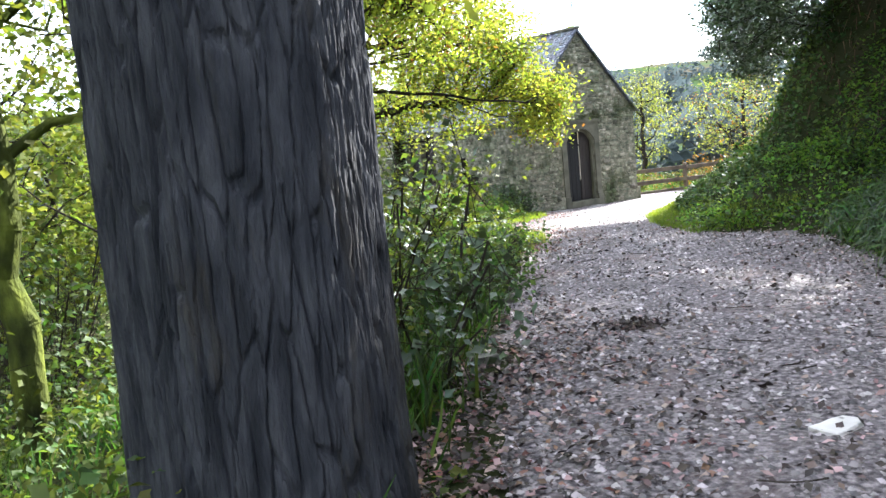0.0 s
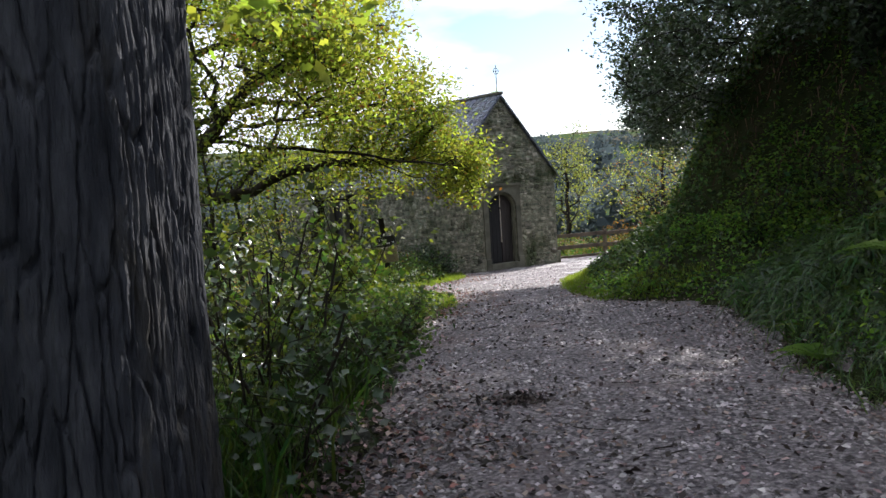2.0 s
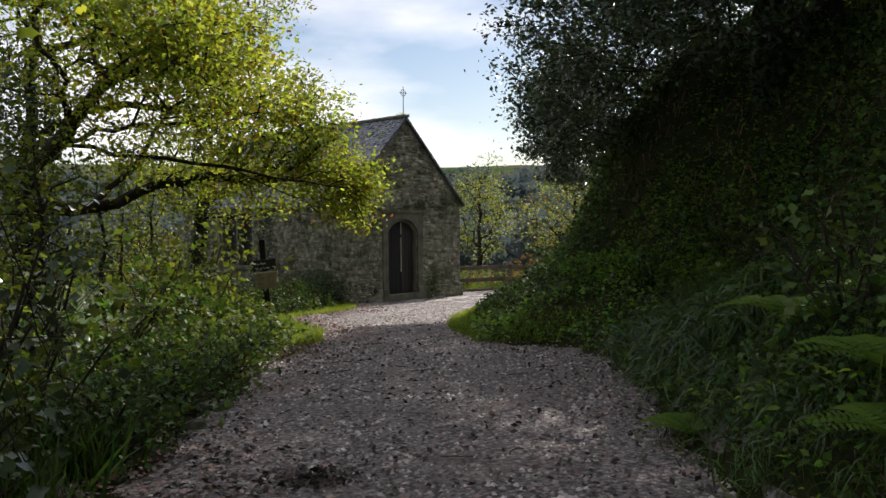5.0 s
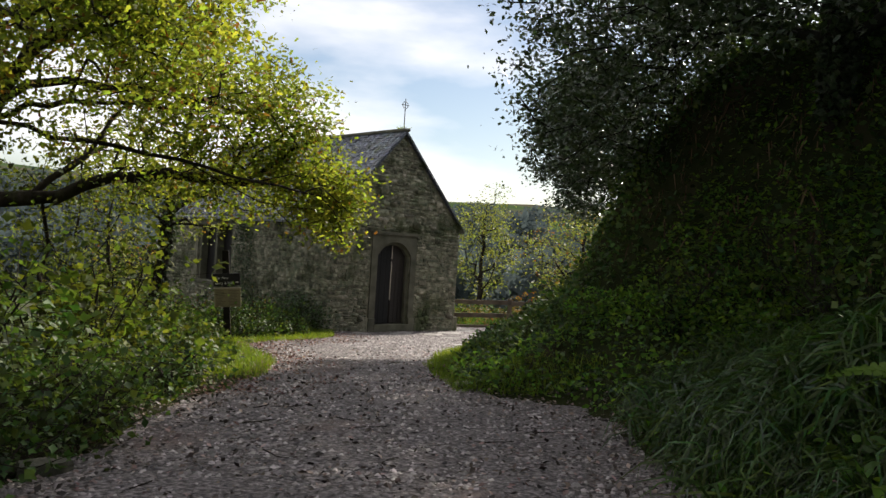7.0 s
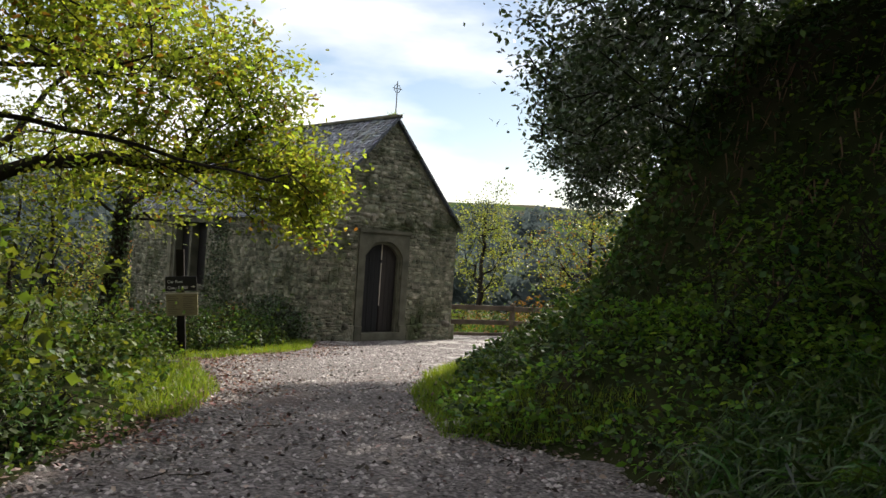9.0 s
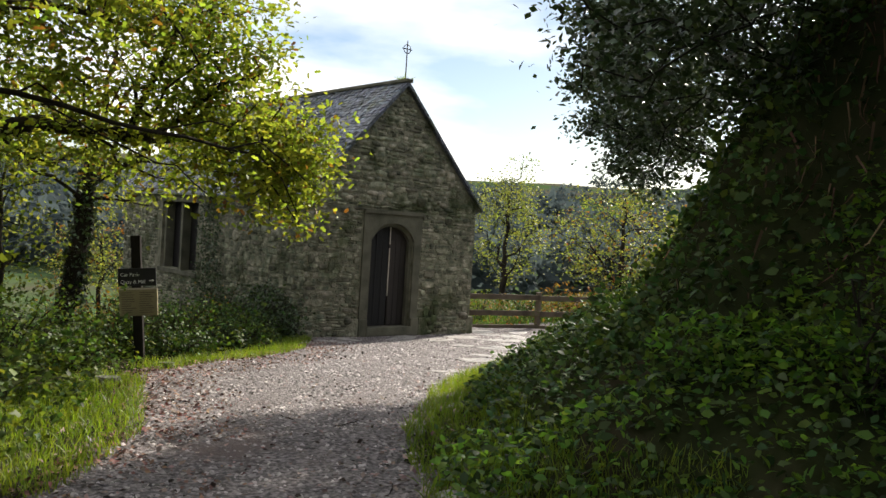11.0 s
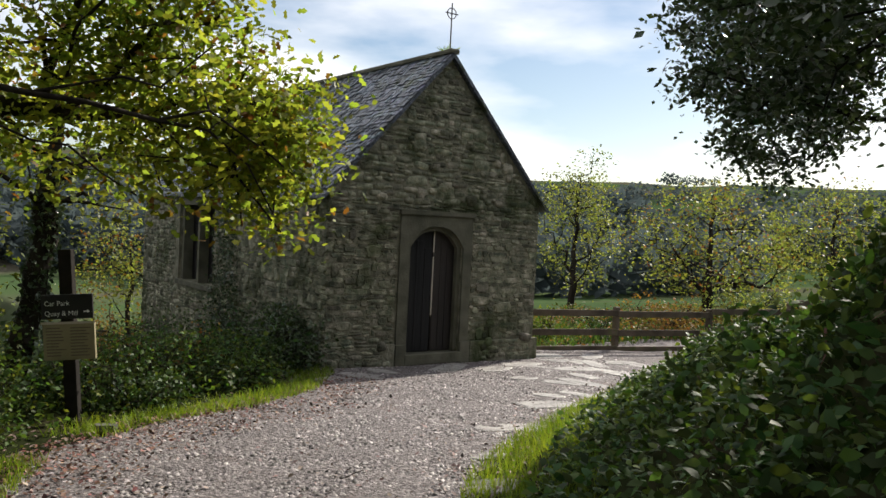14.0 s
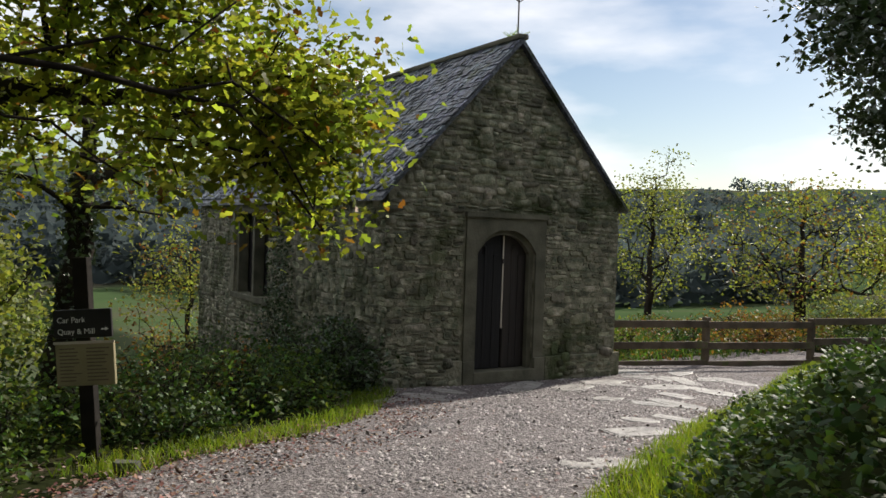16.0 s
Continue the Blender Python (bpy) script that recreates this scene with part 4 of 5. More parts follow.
for k, (x, y, w, d, a) in enumerate(((-1.6, -4.4, 0.85, 0.46, 20), (-0.28, -3.43, 0.85, 0.42, 25), (0.75, -3.0, 0.6, 0.3, 30), (0.2, -2.95, 0.45, 0.3, 0), (-3.3, -6.1, 0.6, 0.35, 60), (-2.7, -5.3, 0.35, 0.2, 10),
                                     (1.6, -2.2, 0.9, 0.4, 20), (2.8, -1.6, 1.0, 0.4, 15), (3.2, -0.9, 0.9, 0.35, 5), (2.9, -0.4, 0.7, 0.3, 0), (1.9, -0.55, 0.7, 0.35, 8), (-1.25, -0.75, 0.6, 0.35, 5),
                                     (-0.75, -0.5, 0.5, 0.3, 10), (-1.9, -1.05, 0.5, 0.3, 20), (0.5, -0.42, 1.0, 0.42, 0), (3.9, -1.2, 0.8, 0.3, 25), (1.0, -1.6, 0.5, 0.3, 40), (2.95, 0.02, 0.7, 0.4, 5), (3.7, -0.35, 0.6, 0.35, 15), (3.1, -0.55, 0.5, 0.3, -10), (3.8, -0.95, 0.65, 0.35, 30), (2.45, -1.2, 0.8, 0.42, 12), (1.95, -0.95, 0.6, 0.35, -5), (1.3, -2.15, 0.7, 0.35, 20), (2.1, -1.75, 0.5, 0.3, 35), (1.2, -0.7, 0.75, 0.38, 0), (-1.3, -0.95, 0.55, 0.34, 12), (-5.9, -9.2, 0.35, 0.2, 60), (-4.0, -7.0, 0.3, 0.18, 80))):
    flat_stone(x, y, w, d, 0.024, a, M_SLAB, "paving_slab", "worn flat grey-buff stone slab set in the gravel path", "paving slab", "slabs in the path", seed=k)
flat_stone(-12.1, -15.1, 0.24, 0.14, 0.014, 35, M_WHITE_STONE, "flat_stone", "small flat whitish stone lying on the leafy path", "stone", seed=61, sink=-0.004)
for k, (x, y, w, d, a) in enumerate(((-11.05, -11.45, 0.22, 0.14, 20), (-10.6, -10.9, 0.28, 0.16, 50), (-12.4, -13.0, 0.2, 0.1, 70), (-6.3, -4.6, 0.25, 0.16, 40), (-5.2, -3.3, 0.2, 0.14, 20))):
    flat_stone(x, y, w, d, 0.07, a, M_DARK_STONE, "stone", "dark mossy stone at the edge of the path", "stone", "stones along the verge", seed=80 + k)

# ---- fallen leaves, gravel ----
litter = scatter(64000, -16, 3, -20, 0.5, lambda x, y, dl, dr: (dl < np.where(x + y < -23, 1.8, 0.6)) & (dr < 0.6) & (rng.random(len(x)) < np.clip(0.34 + 0.9 * np.exp(-np.abs(np.maximum(dl, dr)) / 0.6) - 0.018 * (x + y + 24).clip(0, 30) * (np.maximum(dl, dr) < -0.4), 0.06, 1)))
litter[:, 2] += 0.022
v, f = strewn(SMALL, litter, rng.uniform(0.02, 0.06, len(litter)), 0.45)
tagged(arrays("leaf_litter", v, f, M_LITTER, kind="stuff"), "brown and pinkish fallen leaves strewn over the gravel path", "leaf litter")
dark_litter = scatter(95000, -16, 3, -20, 0.5, lambda x, y, dl, dr: (dl < 0.4) & (dr < 0.4) & (rng.random(len(x)) < np.clip(0.42 + 0.5 * np.exp(-np.abs(np.maximum(dl, dr)) / 0.4) - 0.055 * (x + y + 22).clip(0, 30), 0.02, 1)) & (wave(x, y, 0.5, 15) > -0.6))
dark_litter[:, 2] += 0.03
v, f = strewn(SMALL, dark_litter, rng.uniform(0.02, 0.062, len(dark_litter)), 0.6)
tagged(arrays("wet_leaf_litter", v, f, M_LITTER_DARK, kind="stuff"), "dark wet fallen leaves trodden into the gravel path", "leaf litter")
edge_litter = scatter(42000, -9, -1, -9, -1, lambda x, y, dl, dr: (dl > -1.3) & (dl < 0.15) & (rng.random(len(x)) < np.clip(1.0 + dl * 0.9, 0, 1)) & (wave(x, y, 0.5, 16) > -0.4))
edge_litter[:, 2] += 0.025
v, f = strewn(SMALL, edge_litter, rng.uniform(0.02, 0.055, len(edge_litter)), 0.45)
tagged(arrays("leaf_litter", v, f, M_LITTER_RED, kind="stuff"), "reddish brown fallen leaves drifted along the grassy path edge", "leaf litter")
shoulder = scatter(90000, -17, -11, -20, -12, lambda x, y, dl, dr: (dl > -1.6) & (dl < 1.4) & (x + y < -22.0) & (rng.random(len(x)) < np.clip(0.42 - 0.28 * np.abs(dl - 0.3), 0.03, 1) * (1 + 0.8 * wave(x, y, 0.35, 41))))
shoulder[:, 2] += 0.018 + 0.02 * rng.random(len(shoulder))
tone = rng.random(len(shoulder))
for keep, mat, words in ((tone < 0.16, M_LITTER_RED, "reddish brown fallen leaves heaped on the shoulder of the path"), (tone > 0.62, M_LITTER, "faded brown fallen leaves heaped on the shoulder of the path"), ((tone >= 0.16) & (tone <= 0.62), M_LITTER_DARK, "dark damp fallen leaves heaped on the shoulder of the path")):
    v, f = strewn(LEAF, shoulder[keep], rng.uniform(0.025, 0.065, keep.sum()), 0.5)
    tagged(arrays("leaf_litter", v, f, mat, kind="stuff"), words, "leaf litter")
PEB = (np.array([(-0.5, -0.4, 0), (0.5, -0.35, 0), (0.4, 0.45, 0), (-0.45, 0.4, 0), (0.05, 0.0, 0.45)], dtype=float), np.array([(0, 1, 4), (1, 2, 4), (2, 3, 4), (3, 0, 4)]))
peb = scatter(125000, -15.5, 4, -18.5, 0.5, lambda x, y, dl, dr: (dl < -0.05) & (dr < -0.05))
peb[:, 2] += 0.014
v, f = strewn(PEB, peb, rng.uniform(0.01, 0.042, len(peb)), 0.25)
tagged(arrays("gravel", v, f, M_PEBBLE, kind="stuff"), "loose pale grey and pinkish gravel covering the path", "gravel")


# ---- grass and undergrowth ----
def cover(name, label, category, template, mat, places, size, tilt=1.0, upright=False):
    v, f = strewn(template, places, size * rng.uniform(0.55, 1.3, len(places)), tilt, upright)
    return tagged(arrays(name, v, f, mat, kind="stuff"), label, category)


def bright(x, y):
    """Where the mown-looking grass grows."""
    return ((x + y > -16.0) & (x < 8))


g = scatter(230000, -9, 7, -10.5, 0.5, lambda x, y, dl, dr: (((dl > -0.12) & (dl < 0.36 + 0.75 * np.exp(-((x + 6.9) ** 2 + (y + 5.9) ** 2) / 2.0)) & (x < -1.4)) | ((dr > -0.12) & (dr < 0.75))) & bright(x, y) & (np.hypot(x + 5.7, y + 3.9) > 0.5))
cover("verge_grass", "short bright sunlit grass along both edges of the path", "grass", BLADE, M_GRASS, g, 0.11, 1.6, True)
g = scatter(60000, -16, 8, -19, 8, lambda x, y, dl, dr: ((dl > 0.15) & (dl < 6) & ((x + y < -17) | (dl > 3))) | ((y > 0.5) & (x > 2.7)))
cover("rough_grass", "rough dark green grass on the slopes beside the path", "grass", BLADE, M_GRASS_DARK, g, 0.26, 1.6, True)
g = scatter(26000, -18, -8, -19, -10, lambda x, y, dl, dr: (dl > 0.15 + 0.35 * wave(x, y, 0.4, 33)) & (dl < 1.5) & (x + y < -20.5) & (wave(x, y, 0.45, 12) > -0.1))
cover("verge_weeds", "low weeds and grass between the trunk and the path", "undergrowth", BLADE, M_GRASS_DARK, g[::2], 0.17, 2.2, True)
g = g[1::2]
g[:, 2] += rng.random(len(g)) * 0.12
cover("verge_weeds", "low leafy weeds between the trunk and the path", "undergrowth", LEAF, M_LEAF_FRESH, g, 0.05, 0.6)
g = scatter(30000, 2.7, 18, 0.6, 9, lambda x, y, dl, dr: (y > 0.9 - 0.15 * (x - 3)) & (wave(x, y, 0.8, 13) > -0.35))
g[:, 2] += rng.random(len(g)) * (0.32 + 0.25 * wave(g[:, 0], g[:, 1], 0.9, 14))
half = rng.random(len(g)) < 0.45
cover("field_undergrowth", "rusty bramble and dead bracken behind the fence", "undergrowth", LEAF, M_LEAF_RUSTY, g[half], 0.07, 0.9)
cover("field_undergrowth", "green bramble and weeds behind the fence", "undergrowth", LEAF, M_LEAF_MID, g[~half], 0.07, 0.9)
# long grass hanging over the steep bank
g = scatter(60000, -14, -6, -19, -10.5, lambda x, y, dl, dr: (dr > 0.08) & (dr < 1.7) & (x + y < -18.2) & (wave(x, y, 0.6, 2) > -0.7))
cover("bank_grass", "long drooping green grass hanging over the steep bank", "grass", DROOP, M_GRASS_BANK, g, 0.27, 1.0, True)
# broad leaves on the bank
g = scatter(430000, -16, 12, -22, 1, lambda x, y, dl, dr: (dr > np.where(x + y < -14, 0.06, 0.40) + 0.12 * wave(x, y, 0.6)) & (dr < 7) & (rng.random(len(x)) < np.clip(1.25 - 0.15 * dr, 0.3, 1)))
g[:, 2] += rng.uniform(0.0, 1.0, len(g)) ** 1.5 * (0.20 + 0.16 * wave(g[:, 0], g[:, 1], 0.7, 1)) + 0.02
half = rng.random(len(g)) < 0.55
g2 = scatter(300000, -14, 5, -20, -3, lambda x, y, dl, dr: (dr > 1.2) & (dr < 3.9) & (x + y < -8) & (rng.random(len(x)) < 0.35 + 0.65 * (dr > 1.6) * (dr < 3.2)) & ((np.hypot(x + 3.6, y + 11.0) > 1.0) | (land(x, y) < 2.3) | (rng.random(len(x)) < 0.12)))
g2[:, 2] += rng.normal(0.05, 0.16, len(g2))
g2[:, :2] += rng.normal(0, 0.05, (len(g2), 2))
mid2 = rng.random(len(g2)) < 0.5
cover("cliff_ivy", "ivy and bramble leaves hanging over the steep earth face", "undergrowth", BRAMBLE, M_LEAF_MID, g2[mid2], 0.075, 1.5)
cover("cliff_ivy", "dark ivy leaves hanging over the steep earth face", "undergrowth", BRAMBLE, M_LEAF_DEEP, g2[~mid2], 0.09, 1.5)
upper = g[:, 0] + g[:, 1] < -14.0
cover("bank_nettles", "fresh green nettle and bramble leaves covering the higher bank", "undergrowth", BRAMBLE, M_LEAF_NETTLE, g[half & upper], 0.068, 0.8)
cover("bank_ivy", "glossy dark ivy and bramble leaves covering the bank", "undergrowth", BRAMBLE, M_LEAF_MID, g[half & ~upper], 0.064, 0.8)
cover("bank_nettles", "dark green nettle and bramble leaves covering the bank", "undergrowth", BRAMBLE, M_LEAF_DEEP, g[~half], 0.07, 0.8)
# undergrowth on the left
def lush(x, y, dl):
    return np.clip(0.32 + 0.22 * wave(x, y, 0.9, 8), 0.08, 0.8) * smooth(-0.1, 0.9, dl)


g = scatter(120000, -18, -1.6, -19, 9, lambda x, y, dl, dr: (dl > np.where(x + y > -15.5, 0.30, np.where(x + y < -22.5, 0.55 + 0.35 * wave(x, y, 0.5, 31), 0.14 + 0.12 * wave(x, y, 0.4, 32)))) & (dl < 7) & (rng.random(len(x)) < np.clip(1.4 - 0.2 * dl, 0.15, 1)))
dlg, _ = beyond(LEFT, g[:, 0], g[:, 1])
g[:, 2] += rng.random(len(g)) ** 0.8 * lush(g[:, 0], g[:, 1], dlg) * 1.3
half = rng.random(len(g)) < 0.5
cover("verge_undergrowth", "bramble and nettle leaves crowding the edge of the path", "undergrowth", LEAF, M_LEAF_MID, g[half], 0.075, 0.8)
cover("verge_undergrowth", "light green leafy weeds crowding the edge of the path", "undergrowth", LEAF, M_LEAF_FRESH, g[~half], 0.06, 0.8)


def bush(label, at, radii, leaf, mat, size, n, seed, stems=7, name="bush", group="", tint=None):
    r = np.random.default_rng(seed)
    x, y = at
    z = z_at(x, y, -0.05)
    thing = empty(name, label, name.replace("_", " "), group, at=(x, y, z))
    segs, tips = [], []
    for k in range(stems):
        p = np.array((r.normal(0, 0.06), r.normal(0, 0.06), 0.0))
        d = r.normal(0, 1, 3) * (1, 1, 0)
        d /= np.linalg.norm(d) + 1e-6
        e = np.array((d[0] * radii[0] * 0.8, d[1] * radii[1] * 0.8, radii[2] * r.uniform(0.9, 1.7)))
        for j in range(6):
            q = p + (e - p) * (j + 1) / 6 + r.normal(0, 0.04, 3) * (j < 5)
            q0 = p + (e - p) * j / 6
            segs.append((q0, q, 0.009, 0.006))
            for m in range(3):
                t = q + r.normal(0, 1, 3) * np.array(radii) * 0.3
                segs.append((q, t, 0.003, 0.002))
                tips.append(t)
    v, f = tubes(segs, 5)
    arrays("stemwork", v, f, M_BARK, thing, kind="stuff")
    tips = np.array(tips)
    pl = tips[r.integers(0, len(tips), n)] + r.normal(0, 0.09, (n, 3))
    pl = pl[pl[:, 2] > 0.0]
    v, f = strewn(leaf, pl, size * r.uniform(0.6, 1.25, len(pl)), r=r)
    arrays("foliage", v, f, mat, thing, kind="stuff")
    return thing


for k, (x, y, h, w) in enumerate(((-11.9, -10.6, 0.8, 0.4), (-12.9, -11.3, 0.9, 0.4))):
    bush("slender dark holly shoots among the verge weeds", (x, y), (w, w, h), LEAF, M_LEAF_DARK, 0.085, 260, 140 + k, name="holly_bush", group="holly shoots along the verge", stems=5)
for k, (x, y, w) in enumerate(((-11.35, -11.35, 0.5), (-10.85, -10.75, 0.5), (-10.3, -10.2, 0.45), (-11.8, -11.8, 0.4), (-9.8, -9.5, 0.5), (-11.2, -10.5, 0.6), (-10.5, -9.6, 0.6), (-9.2, -8.8, 0.45))):
    bush("low dark bramble mound spilling over the path edge", (x, y), (w, w, 0.26), LEAF, M_LEAF_DEEP if k % 2 else M_LEAF_MID, 0.06, 1000, 160 + k, stems=10, name="bramble_bush", group="brambles along the verge")
bush("dark glossy holly sapling with a thin stem at the path edge", (-12.95, -13.35), (0.5, 0.55, 0.75), LEAF, M_LEAF_DARK, 0.075, 330, 1, name="holly_bush", stems=4)
bush("sparse dark holly sapling beside the path edge", (-12.6, -12.2), (0.5, 0.6, 0.8), LEAF, M_LEAF_DARK, 0.075, 300, 2, name="holly_bush", stems=4)
bush("leafy hazel shoots catching the sun beside the path", (-9.6, -8.0), (0.9, 0.9, 0.8), LEAF, M_LEAF_FRESH, 0.10, 900, 3, name="hazel_bush")
bush("leafy hazel shoots beside the path verge", (-10.9, -9.4), (0.8, 0.8, 0.7), LEAF, M_LEAF_MID, 0.09, 900, 4, name="hazel_bush")
bush("leafy hazel shoots hanging over the slope", (-8.6, -6.4), (0.8, 0.8, 0.9), LEAF, M_LEAF_FRESH, 0.09, 800, 5, name="hazel_bush")
bush("yellow-green hazel shoots lit from behind at the path edge", (-12.1, -11.5), (0.6, 0.7, 0.75), LEAF, M_LEAF_FRESH, 0.085, 330, 21, name="hazel_bush", stems=5)
bush("yellow-green hazel shoots lit from behind at the path edge", (-13.4, -12.6), (0.5, 0.6, 0.6), LEAF, M_LEAF_FRESH, 0.085, 240, 22, name="hazel_bush", stems=5)
for k, (x, y, h) in enumerate(((-14.5, -9.2, 1.1), (-14.2, -7.0, 1.3), (-15.3, -8.0, 1.3), (-14.9, -5.0, 1.6), (-13.6, -3.5, 1.7), (-15.8, -10.8, 1.0))):
    bush("tall leafy hazel thicket on the wooded slope", (x, y), (0.9, 0.9, h), LEAF, M_LEAF_FRESH if k % 2 else M_LEAF_MID, 0.085, 1100, 120 + k, name="hazel_bush", stems=8)
bush("low bramble with red-tinged autumn leaves against the chapel", (-3.6, -0.6), (0.9, 0.8, 0.35), LEAF, M_LEAF_MID, 0.07, 2200, 6, name="bramble_bush", stems=12)
bush("low bramble with rusty autumn leaves behind the signpost", (-4.2, 0.4), (0.8, 0.9, 0.55), LEAF, M_LEAF_RUSTY, 0.07, 900, 7, name="bramble_bush", stems=10)
bush("dark ivy and bramble heap at the chapel wall", (-2.2, 0.6), (0.55, 1.2, 0.4), LEAF, M_LEAF_DEEP, 0.07, 2200, 8, name="bramble_bush", stems=12)
bush("bramble heap below the chapel side window", (-2.5, 3.4), (0.7, 1.5, 0.5), LEAF, M_LEAF_DEEP, 0.07, 1800, 9, name="bramble_bush", stems=12)
bush("green bramble heap behind the signpost", (-5.9, -1.6), (0.9, 1.0, 0.45), LEAF, M_LEAF_MID, 0.07, 2000, 10, name="bramble_bush", stems=12)
bush("green bramble heap on the slope beside the path", (-7.3, -3.6), (0.9, 0.9, 0.5), LEAF, M_LEAF_MID, 0.07, 1800, 11, name="bramble_bush", stems=12)
for k, (x, y, w, h) in enumerate(((-6.1, -2.7, 0.45, 0.3), (-5.1, -2.1, 0.5, 0.35), (-4.5, -1.6, 0.5, 0.38), (-3.9, -1.3, 0.5, 0.3), (-3.2, -1.0, 0.45, 0.28), (-2.7, -0.5, 0.4, 0.3), (-6.4, -3.6, 0.4, 0.2), (-4.6, -2.3, 0.35, 0.18))):
    bush("dark green bramble mound with small leaves beside the signpost", (x, y), (w, w, h), LEAF, M_LEAF_DEEP if k % 2 else M_LEAF_MID, 0.052, 1300, 180 + k, stems=10, name="bramble_bush", group="brambles by the signpost")
for k, (x, y, w, h) in enumerate(((-2.0, -0.30, 0.4, 0.35), (-1.75, 0.35, 0.3, 0.5), (-2.4, 0.2, 0.45, 0.4), (-2.2, 1.4, 0.5, 0.5))):
    bush("dark evergreen growth crowding the foot of the chapel corner", (x, y), (w, w, h), BRAMBLE, M_LEAF_DARK, 0.055, 1100, 210 + k, stems=9, name="ivy_bush", group="growth at the chapel corner")
bush("bramble with red and orange autumn leaves beside the chapel", (-3.9, -0.9), (0.45, 0.4, 0.5), LEAF, M_LEAF_RUSTY, 0.05, 320, 195, name="bramble_bush")
bush("small leafy plant behind the timber fence", (4.3, 1.6), (0.35, 0.3, 0.4), LEAF, M_LEAF_FRESH, 0.09, 260, 12, name="bush")
bush("small leafy plant behind the timber fence", (5.6, 1.3), (0.35, 0.3, 0.4), LEAF, M_LEAF_DEEP, 0.09, 260, 13, name="bush")
bush("yellowing bramble behind the timber fence", (7.6, 1.4), (1.2, 0.7, 0.5), LEAF, M_LEAF_RUSTY, 0.08, 1600, 14, name="bramble_bush", stems=12)
bush("yellowing bramble behind the timber fence", (10.0, 0.8), (1.2, 0.7, 0.6), LEAF, M_LEAF_PALE, 0.08, 1600, 15, name="bramble_bush", stems=12)
for k, (x, y) in enumerate(((-4.9, -12.4), (-4.3, -11.9), (-5.6, -13.0), (-8.9, -14.9), (-10.0, -16.0), (-4.6, -10.9))):
    bush("leafy bramble shoots arching from the dark bank", (x, y), (0.5, 0.5, 0.45), LEAF, M_LEAF_MID, 0.08, 300, 30 + k, name="bramble_bush", group="brambles on the bank")


def tussock(x, y, w, n, lo, hi, seed, lift=0.0):
    r = np.random.default_rng(seed)
    p = np.stack([x + r.normal(0, w * 0.5, n), y + r.normal(0, w * 0.5, n)], -1)
    thing = empty("grass_tussock", "dense tussock of long drooping grass on the steep bank", "grass tussock", "tussocks on the bank", at=(x, y, z_at(x, y)))
    z = land(p[:, 0], p[:, 1]) - z_at(x, y) + lift * r.random(n)
    v, f = strewn(DROOP, np.column_stack([p[:, 0] - x, p[:, 1] - y, z]), r.uniform(lo, hi, n) * r.uniform(0.6, 1.0, n), 2.4, True, r=r)
    arrays("blade_mass", v, f, M_GRASS_BANK, thing, kind="stuff")


for k, (x, y, w) in enumerate(((-9.25, -14.75, 0.45), (-8.75, -14.25, 0.45), (-9.9, -15.6, 0.4), (-9.5, -14.9, 0.3), (-8.5, -13.9, 0.3))):
    tussock(x, y, w, 620, 0.18, 0.38, 300 + k)
rt = np.random.default_rng(77)
for k in range(30):
    t = k / 29
    off = 0.22 + 0.28 * (k % 3) + rt.uniform(-0.08, 0.08)
    x, y = -8.35 + 2.5 * t + off * 0.7, -13.55 + 2.15 * t - off * 0.7
    tussock(x, y, 0.34, 420, 0.26, 0.60, 340 + k, 0.22)
for k, (x, y) in enumerate(((-13.45, -13.6), (-13.1, -13.2), (-12.95, -12.75), (-12.5, -12.5), (-13.5, -13.1), (-12.0, -12.05))):
    r6 = np.random.default_rng(640 + k)
    tuft = empty("grass_tuft", "tuft of long green grass growing at the leafy path edge", "grass tuft", "grass tufts along the verge", at=(x, y, z_at(x, y)))
    v, f = strewn(BLADE, np.column_stack([r6.normal(0, 0.13, (260, 2)), np.zeros(260)]), r6.uniform(0.16, 0.42, 260), 1.8, True, r=r6)
    arrays("blade_mass", v, f, M_GRASS_BANK, tuft, kind="stuff")

# nettles lit on the shoulder of the bank
g = scatter(20000, -6.5, -2.5, -13, -9, lambda x, y, dl, dr: (dr > 1.2) & (dr < 2.2) & (x + y > -17.4) & (x + y < -14.2))
g[:, 2] += rng.random(len(g)) ** 0.7 * (0.40 + 0.25 * wave(g[:, 0], g[:, 1], 0.5, 19))
cover("bank_nettles", "tall bright green nettles growing thickly below the earth lip", "undergrowth", LEAF, M_LEAF_NETTLE, g, 0.065, 0.7)

# dry roots and dead bracken hanging down the cliff
g = scatter(16000, -12, -1, -17, -6, lambda x, y, dl, dr: (dr > 1.75) & (dr < 2.9) & (x + y < -11) & (wave(x, y, 0.35, 11) > 0.25 - 0.7 * (np.hypot(x + 3.6, y + 11.0) < 1.3)))
g[:, 2] += rng.normal(0.15, 0.1, len(g))
v, f = strewn(BLADE, g * (1, 1, -1), rng.uniform(0.12, 0.34, len(g)), 1.6, True)
tagged(arrays("hanging_roots", v * (1, 1, -1), f, M_ROOT, kind="stuff"), "reddish dry roots and dead bracken hanging down the earth cliff", "roots")

# a dark heap of wet leaves and twigs on the path
r4 = np.random.default_rng(9)
n4 = 420
h4 = np.stack([r4.normal(0, 0.16, n4), r4.normal(0, 0.10, n4)], -1)
h4z = 0.05 * np.exp(-(h4 ** 2).sum(axis=1) / 0.03) * r4.random(n4) + 0.015
